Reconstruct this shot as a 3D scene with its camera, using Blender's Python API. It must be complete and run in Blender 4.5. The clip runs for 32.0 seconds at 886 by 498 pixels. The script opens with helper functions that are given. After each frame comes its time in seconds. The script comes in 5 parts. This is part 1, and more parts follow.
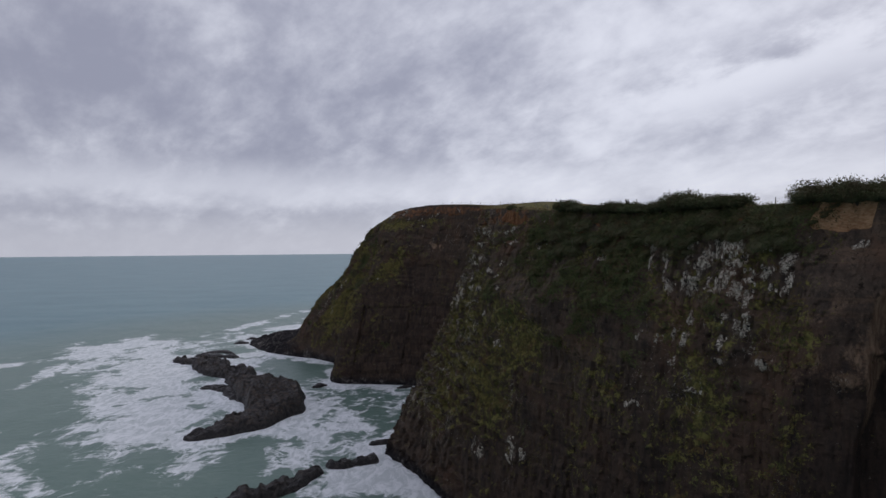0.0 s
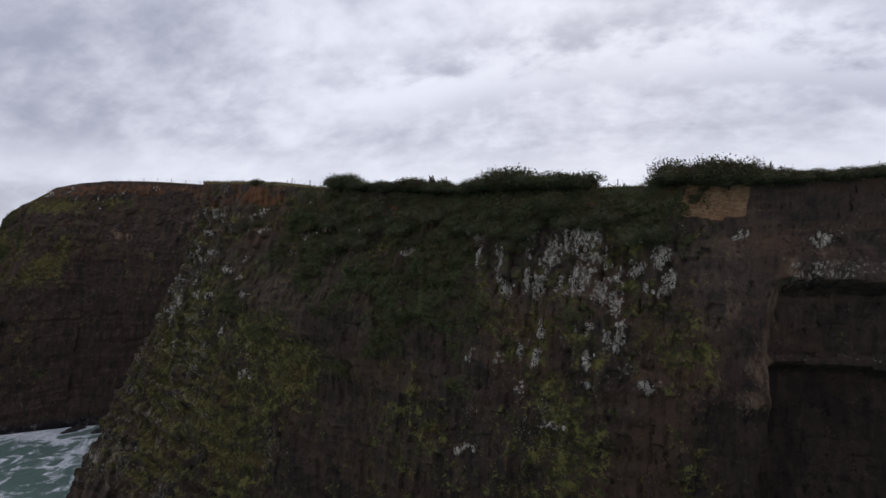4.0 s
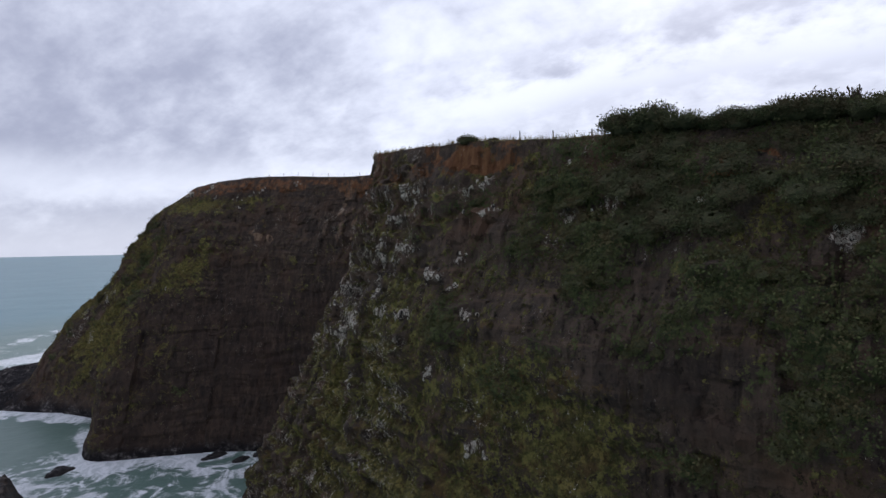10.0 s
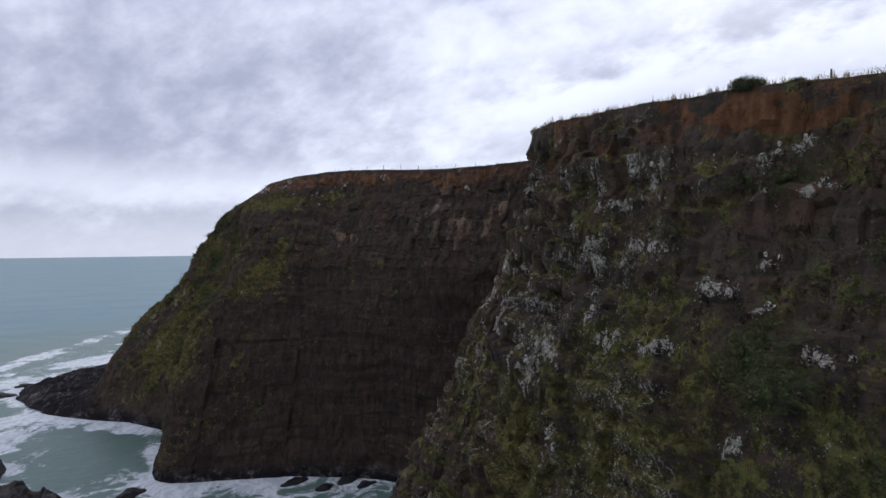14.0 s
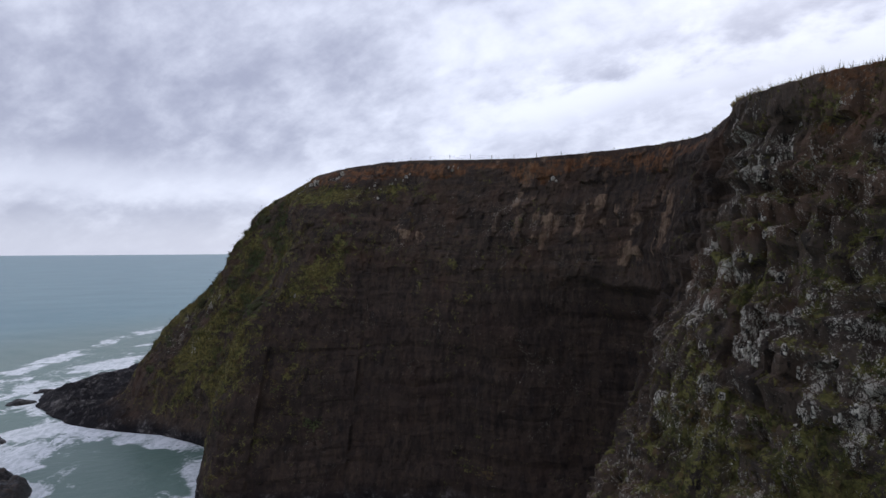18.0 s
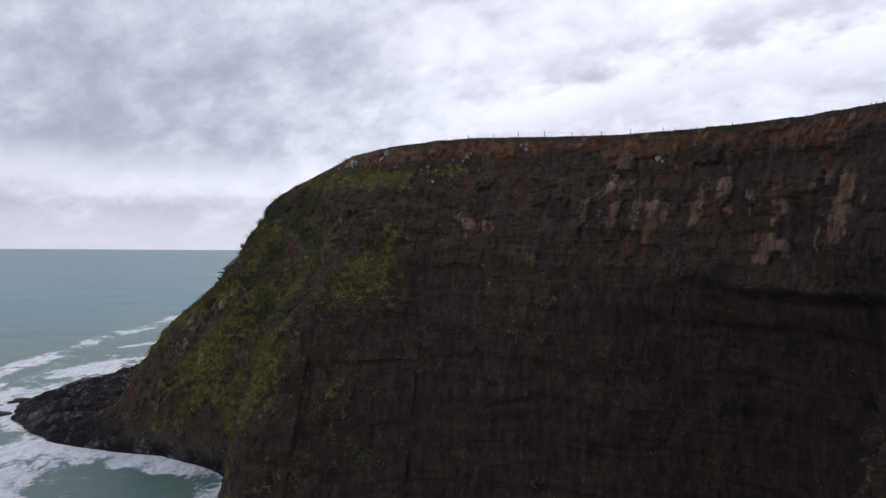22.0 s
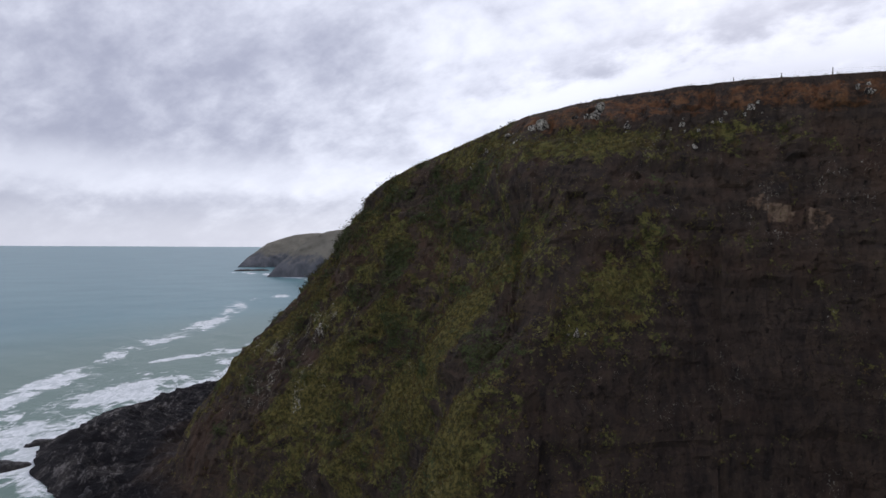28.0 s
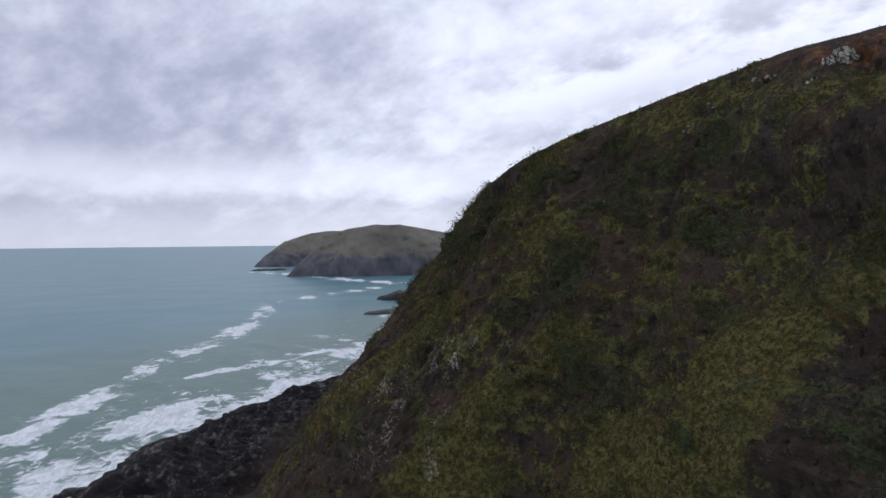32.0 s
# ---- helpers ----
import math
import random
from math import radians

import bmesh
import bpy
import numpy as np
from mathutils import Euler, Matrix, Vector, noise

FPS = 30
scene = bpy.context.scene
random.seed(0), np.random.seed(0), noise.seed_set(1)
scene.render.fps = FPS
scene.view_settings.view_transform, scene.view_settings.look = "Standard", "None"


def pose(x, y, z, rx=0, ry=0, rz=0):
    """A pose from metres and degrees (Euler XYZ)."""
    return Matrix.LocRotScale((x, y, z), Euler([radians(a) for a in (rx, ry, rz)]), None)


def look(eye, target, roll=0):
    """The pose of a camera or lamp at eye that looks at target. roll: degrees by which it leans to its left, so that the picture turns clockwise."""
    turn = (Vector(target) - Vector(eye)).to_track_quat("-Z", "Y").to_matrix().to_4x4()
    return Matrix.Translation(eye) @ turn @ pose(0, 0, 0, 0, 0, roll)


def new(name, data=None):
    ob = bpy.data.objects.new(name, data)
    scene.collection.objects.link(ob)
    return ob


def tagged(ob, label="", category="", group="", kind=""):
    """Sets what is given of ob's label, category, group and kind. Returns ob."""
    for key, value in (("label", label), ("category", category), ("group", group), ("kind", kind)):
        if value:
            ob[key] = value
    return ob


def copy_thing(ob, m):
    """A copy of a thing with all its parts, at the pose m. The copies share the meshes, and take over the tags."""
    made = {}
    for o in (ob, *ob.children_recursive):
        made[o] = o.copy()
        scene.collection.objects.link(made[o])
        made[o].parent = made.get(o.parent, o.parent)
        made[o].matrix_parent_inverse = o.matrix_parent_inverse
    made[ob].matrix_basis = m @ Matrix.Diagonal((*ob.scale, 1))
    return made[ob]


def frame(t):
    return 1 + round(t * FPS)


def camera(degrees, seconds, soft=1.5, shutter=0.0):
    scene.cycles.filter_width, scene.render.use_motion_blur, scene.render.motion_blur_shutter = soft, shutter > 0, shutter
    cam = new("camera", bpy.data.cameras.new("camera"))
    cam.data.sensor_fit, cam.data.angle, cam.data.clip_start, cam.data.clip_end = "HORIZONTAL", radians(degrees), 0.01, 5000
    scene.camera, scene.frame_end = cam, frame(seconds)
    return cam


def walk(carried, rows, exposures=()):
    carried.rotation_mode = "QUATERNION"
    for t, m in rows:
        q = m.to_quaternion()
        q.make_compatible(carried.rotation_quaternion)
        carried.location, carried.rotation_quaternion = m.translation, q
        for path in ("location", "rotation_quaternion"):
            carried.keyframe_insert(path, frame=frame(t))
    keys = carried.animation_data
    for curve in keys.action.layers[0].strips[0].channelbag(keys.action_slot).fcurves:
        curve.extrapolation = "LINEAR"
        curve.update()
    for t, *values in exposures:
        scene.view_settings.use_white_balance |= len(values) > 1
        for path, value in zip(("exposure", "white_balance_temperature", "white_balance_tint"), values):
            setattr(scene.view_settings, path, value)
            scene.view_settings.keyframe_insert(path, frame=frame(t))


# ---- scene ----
cam = camera(76.87, 32.0)
# seconds, place in metres above the sea, yaw, pitch, roll
PATH_ROWS = [
    (0, 1.42, 5.32, 56.99, 0.10, 0.11, 0.56),
    (0.5, 0.19, 9.92, 57.26, -3.72, -0.09, 0.52),
    (1, -0.89, 14.43, 57.53, -7.97, -0.25, 0.39),
    (1.5, -1.83, 18.80, 57.75, -12.24, -0.43, 0.34),
    (2, -2.59, 22.93, 57.83, -16.34, -0.73, 0.39),
    (2.5, -3.12, 26.74, 57.79, -20.88, -0.86, 0.36),
    (3, -3.40, 30.29, 57.66, -25.30, -0.91, 0.24),
    (3.5, -3.53, 33.67, 57.44, -28.40, -1.01, 0.33),
    (5.5, -3.29, 46.77, 55.63, -32.28, -1.06, 0.24),
    (6, -3.23, 50.10, 55.43, -32.34, -0.94, 0.18),
    (6.5, -3.18, 53.53, 55.29, -32.13, -0.80, 0.20),
    (7, -3.24, 57.06, 55.19, -30.91, -0.70, 0.27),
    (7.5, -3.47, 60.63, 55.13, -29.42, -0.60, 0.43),
    (8, -3.84, 64.10, 55.09, -28.00, -0.50, 0.53),
    (8.5, -4.11, 67.37, 55.09, -26.03, -0.27, 0.81),
    (9, -4.46, 70.48, 55.10, -23.79, -0.36, 0.91),
    (9.5, -5.04, 73.55, 55.14, -21.50, -0.36, 1.09),
    (10, -5.84, 76.62, 55.19, -19.30, -0.37, 1.13),
    (10.5, -6.71, 79.71, 55.22, -17.18, -0.30, 1.20),
    (11, -7.71, 82.75, 55.21, -15.32, -0.20, 1.21),
    (11.5, -8.81, 85.68, 55.16, -14.91, -0.16, 1.19),
    (12, -9.96, 88.53, 55.08, -14.94, -0.10, 1.09),
    (12.5, -11.15, 91.38, 55.01, -15.03, -0.02, 0.96),
    (13, -12.30, 94.13, 54.97, -14.99, 0.02, 0.85),
    (13.5, -13.46, 96.93, 54.96, -14.95, 0.06, 0.78),
    (14, -14.60, 99.69, 54.95, -14.83, 0.07, 0.72),
    (14.5, -15.78, 102.45, 54.91, -14.67, 0.11, 0.58),
    (15, -17.04, 105.16, 54.87, -14.49, 0.15, 0.43),
    (15.5, -18.40, 107.87, 54.88, -14.34, 0.20, 0.32),
    (17.5, -25.26, 116.31, 54.95, -14.35, 0.10, 0.39),
    (18, -26.70, 118.96, 54.84, -14.31, 0.12, 0.32),
    (18.5, -28.13, 121.62, 54.69, -14.29, 0.13, 0.26),
    (19, -29.63, 124.25, 54.47, -14.44, 0.12, 0.23),
    (19.5, -31.25, 126.94, 54.19, -14.73, 0.16, 0.18),
    (20, -32.92, 129.74, 53.96, -15.14, 0.23, 0.06),
    (20.5, -34.57, 132.91, 53.82, -15.46, 0.18, -0.06),
    (21, -36.11, 136.40, 53.75, -15.82, 0.13, -0.17),
    (21.5, -37.57, 140.10, 53.71, -16.16, 0.07, -0.29),
    (22, -39.02, 143.98, 53.69, -16.38, -0.02, -0.39),
    (22.5, -40.49, 148.02, 53.72, -16.57, -0.16, -0.51),
    (23, -42.06, 152.16, 53.83, -16.66, -0.24, -0.59),
    (23.5, -43.75, 156.19, 53.99, -16.53, -0.36, -0.65),
    (24, -45.54, 160.16, 54.19, -16.33, -0.45, -0.71),
    (24.5, -47.41, 164.23, 54.38, -16.31, -0.40, -0.66),
    (25, -49.29, 168.34, 54.53, -16.24, -0.46, -0.39),
    (25.5, -51.15, 172.53, 54.63, -16.18, -0.56, -0.17),
    (27.5, -58.55, 190.50, 54.43, -15.86, -0.40, -0.37),
    (28, -60.56, 195.00, 54.55, -15.74, -0.39, -0.34),
    (28.5, -62.60, 199.52, 54.66, -15.60, -0.46, -0.21),
    (29, -64.58, 204.06, 54.76, -15.45, -0.49, -0.12),
    (29.5, -66.47, 208.56, 54.81, -15.40, -0.56, 0.04),
    (30, -68.32, 213.03, 54.84, -15.34, -0.59, 0.15),
    (30.5, -70.16, 217.43, 54.87, -15.21, -0.63, 0.28),
    (31, -72.00, 221.67, 54.92, -15.12, -0.64, 0.35),
    (31.5, -73.87, 225.92, 54.99, -14.94, -0.72, 0.41),
    (32, -75.76, 230.21, 55.07, -14.79, -0.80, 0.55),
]
EXPOSURES = [(0.0, -0.38, 6450, 10), (3.5, -0.28, 6450, 10), (5.5, 0.0, 6400, 10), (13.0, 0.05, 6150, 10), (19.0, 0.0, 6200, 10), (25.0, 0.05, 6550, 10), (32.0, 0.0, 6150, 10)]
walk(cam, [(t, pose(x, y, z, 90 + pitch, roll, yaw)) for t, x, y, z, yaw, pitch, roll in PATH_ROWS], EXPOSURES)

# ---- world, sun, exposure ----
SUN_AZ, SUN_EL = 47.0, 32.0          # degrees right of +y, and up


def tree_of(mat_or_world):
    mat_or_world.use_nodes = True
    tree = mat_or_world.node_tree
    tree.nodes.clear()
    return tree


class Net:
    """Short calls for a node tree."""

    def __init__(self, owner):
        self.t = tree_of(owner)

    def add(self, kind):
        return self.t.nodes.new(kind)

    def put(self, socket, value):
        if hasattr(value, "is_output"):
            self.t.links.new(value, socket)
        elif value is not None:
            socket.default_value = value

    def math(self, op, a, b=None, c=None, clamp=False):
        n = self.add("ShaderNodeMath")
        n.operation = op
        n.use_clamp = clamp
        self.put(n.inputs[0], a)
        if b is not None:
            self.put(n.inputs[1], b)
        if c is not None:
            self.put(n.inputs[2], c)
        return n.outputs[0]

    def vmath(self, op, a, b=None, scale=None):
        n = self.add("ShaderNodeVectorMath")
        n.operation = op
        self.put(n.inputs[0], a)
        if b is not None:
            self.put(n.inputs[1], b)
        if scale is not None:
            self.put(n.inputs["Scale"], scale)
        return n.outputs["Value"] if op in ("DOT_PRODUCT", "LENGTH", "DISTANCE") else n.outputs[0]

    def noise(self, vec, scale, detail=4.0, rough=0.55, warp=0.0):
        n = self.add("ShaderNodeTexNoise")
        self.put(n.inputs["Vector"], vec)
        n.inputs["Scale"].default_value, n.inputs["Detail"].default_value = scale, detail
        n.inputs["Roughness"].default_value, n.inputs["Distortion"].default_value = rough, warp
        return n.outputs["Fac"]

    def cracks(self, vec, scale, width):
        """0 in the joints between blocks, 1 on the blocks."""
        n = self.add("ShaderNodeTexVoronoi")
        n.feature = "DISTANCE_TO_EDGE"
        self.put(n.inputs["Vector"], vec)
        n.inputs["Scale"].default_value = scale
        return self.ramp(n.outputs["Distance"], 0.3 * width, width)

    def ramp(self, x, lo, hi, a=0.0, b=1.0):
        n = self.add("ShaderNodeMapRange")
        n.interpolation_type = "SMOOTHSTEP"
        self.put(n.inputs[0], x)
        for i, v in enumerate((lo, hi, a, b)):
            self.put(n.inputs[1 + i], v)
        return n.outputs[0]

    def mix(self, f, a, b, kind="MIX"):
        n = self.add("ShaderNodeMix")
        n.data_type, n.blend_type = "RGBA", kind
        self.put(n.inputs[0], f)
        self.put(n.inputs[6], (*a, 1) if isinstance(a, tuple) else a)
        self.put(n.inputs[7], (*b, 1) if isinstance(b, tuple) else b)
        return n.outputs[2]

    def attr(self, name):
        n = self.add("ShaderNodeAttribute")
        n.attribute_name = name
        return n.outputs["Fac"]

    def wall(self, p, scale, warp):
        """Run along the cliff and height as x and y, bent a little."""
        bent = self.vmath("ADD", p, self.vmath("SCALE", self.vmath("SUBTRACT", self.tint(p, scale), (0.5, 0.5, 0.5)), scale=warp * 4))
        sep = self.add("ShaderNodeSeparateXYZ")
        self.put(sep.inputs[0], bent)
        x, y = self.math("ADD", self.attr("run"), self.math("MULTIPLY", self.math("SUBTRACT", self.noise(p, 0.7, 5, 0.65), 0.5), 5.0 * warp)), sep.outputs[2]
        out = self.add("ShaderNodeCombineXYZ")
        self.put(out.inputs[0], x)
        self.put(out.inputs[1], y)
        return out.outputs[0]

    def blocks(self, vec, wide, tall, gap):
        """A tone for each jointed block, and 1 in the joints."""
        n = self.add("ShaderNodeTexBrick")
        n.offset, n.squash, n.squash_frequency, n.offset_frequency = 0.37, 0.7, 3, 2
        self.put(n.inputs["Vector"], vec)
        for key, v in (("Scale", 1.0), ("Mortar Size", gap), ("Mortar Smooth", 0.7), ("Brick Width", wide), ("Row Height", tall)):
            n.inputs[key].default_value = v
        n.inputs["Color1"].default_value, n.inputs["Color2"].default_value, n.inputs["Mortar"].default_value = (0, 0, 0, 1), (1, 1, 1, 1), (0.5, 0.5, 0.5, 1)
        s = self.add("ShaderNodeSeparateXYZ")
        self.put(s.inputs[0], n.outputs["Color"])
        return s.outputs[0], n.outputs["Fac"]

    def tint(self, vec, scale):
        n = self.add("ShaderNodeTexNoise")
        self.put(n.inputs["Vector"], vec)
        n.inputs["Scale"].default_value, n.inputs["Detail"].default_value = scale, 3.0
        return n.outputs["Color"]

    def stretch(self, vec, x, y, z):
        return self.vmath("MULTIPLY", vec, (x, y, z))

    def place(self):
        return self.add("ShaderNodeTexCoord").outputs["Object"]

    def surface(self, color, rough=0.9, bump=None, strength=0.5, size=0.1, spec=0.3, metal=0.0):
        b = self.add("ShaderNodeBsdfPrincipled")
        self.put(b.inputs["Base Color"], (*color, 1) if isinstance(color, tuple) else color)
        self.put(b.inputs["Roughness"], rough)
        b.inputs["Specular IOR Level"].default_value, b.inputs["Metallic"].default_value = spec, metal
        if bump is not None:
            n = self.add("ShaderNodeBump")
            n.inputs["Strength"].default_value, n.inputs["Distance"].default_value = strength, size
            self.put(n.inputs["Height"], bump)
            self.put(b.inputs["Normal"], n.outputs[0])
        out = self.add("ShaderNodeOutputMaterial")
        self.put(out.inputs[0], b.outputs[0])
        return b


def make_sky():
    world = bpy.data.worlds.new("overcast_sky")
    scene.world = world
    n = Net(world)
    sky = n.add("ShaderNodeTexSky")
    sky.sky_type, sky.sun_disc = "NISHITA", False
    sky.sun_elevation, sky.sun_rotation = radians(SUN_EL), radians(SUN_AZ)
    way = n.vmath("NORMALIZE", n.add("ShaderNodeTexCoord").outputs["Generated"])
    sep = n.add("ShaderNodeSeparateXYZ")
    n.put(sep.inputs[0], way)
    up = n.math("MAXIMUM", sep.outputs[2], 0.0)
    deep = n.math("DIVIDE", 1.0, n.math("ADD", up, 0.5))
    flat = n.vmath("SCALE", way, scale=deep)
    flat = n.stretch(flat, 1.0, 1.0, 0.0)
    turned = n.add("ShaderNodeVectorRotate")
    n.put(turned.inputs["Vector"], flat)
    turned.inputs["Angle"].default_value = radians(SKY_TURN)      # x now runs along the streaks, y across them
    run = n.add("ShaderNodeSeparateXYZ")
    n.put(run.inputs[0], turned.outputs[0])
    flat = n.vmath("ADD", turned.outputs[0], SKY_SHIFT)
    bands = n.noise(n.stretch(flat, 0.8, 1.2, 1.0), 1.7, 3.0, 0.5, 0.3)
    puffs = n.noise(n.stretch(flat, 0.95, 1.05, 1.0), 5.0, 6.0, 0.58, 0.15)
    wisps = n.noise(n.stretch(flat, 0.85, 1.25, 1.0), 13.0, 6.0, 0.58, 0.15)
    cloud = n.math("ADD", n.math("MULTIPLY", bands, 0.28), n.math("ADD", n.math("MULTIPLY", puffs, 0.48), n.math("MULTIPLY", wisps, 0.24)))
    # the thin bright rift between two banks of cloud
    across = n.math("ADD", run.outputs[1], n.math("ADD", n.math("MULTIPLY", n.math("SUBTRACT", puffs, 0.5), 0.3), n.math("MULTIPLY", n.math("SUBTRACT", wisps, 0.5), 0.16)))
    rift = n.math("MULTIPLY", n.ramp(n.math("ABSOLUTE", n.math("SUBTRACT", across, SKY_RIFT)), 0.0, 0.1, 1.0, 0.0), n.ramp(run.outputs[0], -0.75, -0.35))
    a, e = radians(SUN_AZ), radians(24)
    near_sun = n.vmath("DOT_PRODUCT", way, (math.sin(a) * math.cos(e), math.cos(a) * math.cos(e), math.sin(e)))
    glow = n.ramp(near_sun, 0.2, 1.0)
    dim = n.ramp(near_sun, -0.2, 0.75, 0.9, 1.0)
    thin = n.math("ADD", cloud, n.math("ADD", n.math("MULTIPLY", glow, 0.12), n.math("MULTIPLY", rift, 0.1)))
    tone = n.ramp(thin, 0.4, 0.8)
    grey = n.mix(tone, SKY_DARK, SKY_LIGHT)
    strip = n.math("ADD", up, n.math("MULTIPLY", n.math("SUBTRACT", puffs, 0.5), 0.07))
    pale = n.math("MULTIPLY", n.ramp(strip, 0.055, 0.1), n.ramp(strip, 0.1, 0.17, 1.0, 0.0))
    grey = n.mix(n.math("MULTIPLY", pale, 0.6), grey, SKY_LIGHT)
    low = n.ramp(strip, 0.0, 0.1, 1.0, 0.0)
    grey = n.mix(n.math("MULTIPLY", low, 0.8), grey, SKY_LOW)
    grey = n.vmath("SCALE", grey, scale=dim)
    blue = n.vmath("SCALE", sky.outputs[0], scale=0.08)
    all_ = n.mix(0.93, blue, grey)
    bg = n.add("ShaderNodeBackground")
    n.put(bg.inputs[0], all_)
    bg.inputs[1].default_value = SKY_STRENGTH
    n.put(n.add("ShaderNodeOutputWorld").inputs[0], bg.outputs[0])
    sun = bpy.data.lights.new("sun", "SUN")
    sun.energy, sun.angle, sun.color = 0.6, radians(18), (1.0, 0.96, 0.9)
    ob = new("sun", sun)
    ob.matrix_world = look((0, 0, 300), (-math.sin(a) * math.cos(radians(SUN_EL)) * 100, -math.cos(a) * math.cos(radians(SUN_EL)) * 100, 300 - 100 * math.sin(radians(SUN_EL))))


SKY_TURN, SKY_STRENGTH, SKY_SHIFT, SKY_RIFT = 46.0, 1.04, (3.0, 1.0, 0.0), 1.2
SKY_DARK, SKY_LIGHT, SKY_LOW = (0.41, 0.425, 0.545), (0.95, 0.97, 1.09), (0.72, 0.735, 0.84)
make_sky()

# ---- materials ----


def material(name):
    return bpy.data.materials.new(name)


def rock_and_turf(name):
    """Dark basalt with turf, scrub, pale lichen and bare earth where the attributes say so."""
    m = material(name)
    n = Net(m)
    p = n.place()
    big, mid_, fine, dust = n.noise(p, 0.09, 5, 0.6), n.noise(p, 0.55, 6, 0.68), n.noise(p, 2.6, 6, 0.72), n.noise(p, 9.0, 4, 0.7)
    streak = n.noise(n.stretch(p, 1.0, 1.0, 0.22), 1.0, 5, 0.65)
    strata = n.noise(n.stretch(p, 0.08, 0.08, 1.0), 0.8, 5, 0.65)
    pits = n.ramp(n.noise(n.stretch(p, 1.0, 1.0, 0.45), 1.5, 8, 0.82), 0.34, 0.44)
    loose = n.math("SUBTRACT", fine, 0.5)
    rough_ = n.math("SUBTRACT", mid_, 0.5)

    def mask(key, a, b, lo, hi):
        k = n.math("ADD", n.attr(key), n.math("ADD", n.math("MULTIPLY", loose, a), n.math("MULTIPLY", rough_, b)))
        return n.ramp(k, lo, hi)

    rock = n.mix(n.ramp(n.math("ADD", n.math("MULTIPLY", streak, 0.5), n.math("MULTIPLY", mid_, 0.5)), 0.36, 0.64), ROCK_DARK, ROCK_MID)
    rock = n.mix(n.ramp(strata, 0.5, 0.7), rock, ROCK_BROWN)
    rock = n.mix(n.ramp(big, 0.48, 0.68), rock, ROCK_RUST)
    # deep shade of low faces and bay corner put into the rock colour
    rock = n.mix(n.math("MULTIPLY", n.attr("flow"), 0.85), rock, n.mix(n.ramp(streak, 0.35, 0.7), (0.026, 0.021, 0.019), (0.07, 0.046, 0.034)))
    wall = n.wall(p, 1.1, 0.7)
    small, seam = n.blocks(wall, 1.7, 2.9, 0.05)
    large, rift = n.blocks(wall, 7.5, 4.3, 0.07)
    rock = n.mix(n.math("MULTIPLY", large, 0.55), rock, n.mix(0.6, rock, (0.02, 0.016, 0.015)))
    rock = n.mix(n.math("MULTIPLY", small, 0.42), rock, n.mix(0.45, rock, (0.2, 0.135, 0.092)))
    rock = n.mix(n.math("MULTIPLY", n.math("MULTIPLY", n.math("MAXIMUM", seam, rift), n.ramp(mid_, 0.42, 0.58)), 0.6), rock, (0.013, 0.011, 0.01))
    rock = n.mix(n.ramp(fine, 0.6, 0.78), rock, (0.1, 0.088, 0.076))
    rock = n.mix(mask("pale", 0.7, 0.5, 0.3, 0.6), rock, n.mix(n.ramp(streak, 0.35, 0.65), (0.15, 0.092, 0.058), (0.33, 0.228, 0.148)))
    # crevice shade put into the colour: near-black where the bump sinks
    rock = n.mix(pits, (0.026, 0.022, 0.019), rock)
    tint = n.noise(p, 0.8, 7, 0.75)
    turf = n.mix(n.ramp(tint, 0.42, 0.58), TURF_DARK, TURF_LIGHT)
    turf = n.mix(n.ramp(fine, 0.56, 0.7), turf, (0.19, 0.155, 0.06))
    turf = n.mix(n.ramp(n.noise(p, 0.32, 6, 0.75), 0.53, 0.6), turf, (0.13, 0.085, 0.038))
    turf = n.mix(n.ramp(n.noise(p, 0.42, 7, 0.78), 0.52, 0.58), turf, (0.062, 0.046, 0.03))
    turf = n.mix(n.ramp(n.math("ADD", n.attr("grass"), n.math("MULTIPLY", rough_, 0.6)), 0.6, 0.95), turf, n.mix(n.ramp(n.noise(p, 1.7, 7, 0.75), 0.42, 0.58), (0.07, 0.066, 0.023), (0.23, 0.19, 0.06)))
    col = n.mix(mask("grass", 2.0, 2.2, 0.42, 0.48), rock, turf)
    bush = n.mix(n.ramp(fine, 0.4, 0.62), (0.05, 0.062, 0.026), (0.115, 0.13, 0.05))
    col = n.mix(mask("scrub", 1.4, 1.2, 0.36, 0.44), col, bush)
    earth = n.mix(n.ramp(streak, 0.35, 0.7), (0.15, 0.066, 0.03), (0.3, 0.15, 0.07))
    col = n.mix(mask("earth", 0.6, 1.0, 0.4, 0.62), col, earth)
    tan = n.mix(n.ramp(n.noise(n.stretch(p, 1, 1, 2.5), 1.6, 5, 0.65), 0.35, 0.7), (0.36, 0.2, 0.1), (0.56, 0.36, 0.2))
    col = n.mix(mask("scar", 0.3, 0.3, 0.4, 0.6), col, tan)
    white = n.mix(n.ramp(fine, 0.3, 0.7), (0.46, 0.41, 0.32), (0.84, 0.775, 0.64))
    white = n.mix(n.ramp(dust, 0.56, 0.7), white, (0.1, 0.09, 0.08))
    crack = n.ramp(n.noise(n.stretch(p, 1.0, 1.0, 0.3), 1.5, 5, 0.7), 0.38, 0.48)
    wavy = n.vmath("ADD", p, n.vmath("SCALE", n.vmath("SUBTRACT", n.tint(p, 1.3), (0.5, 0.5, 0.5)), scale=1.1))
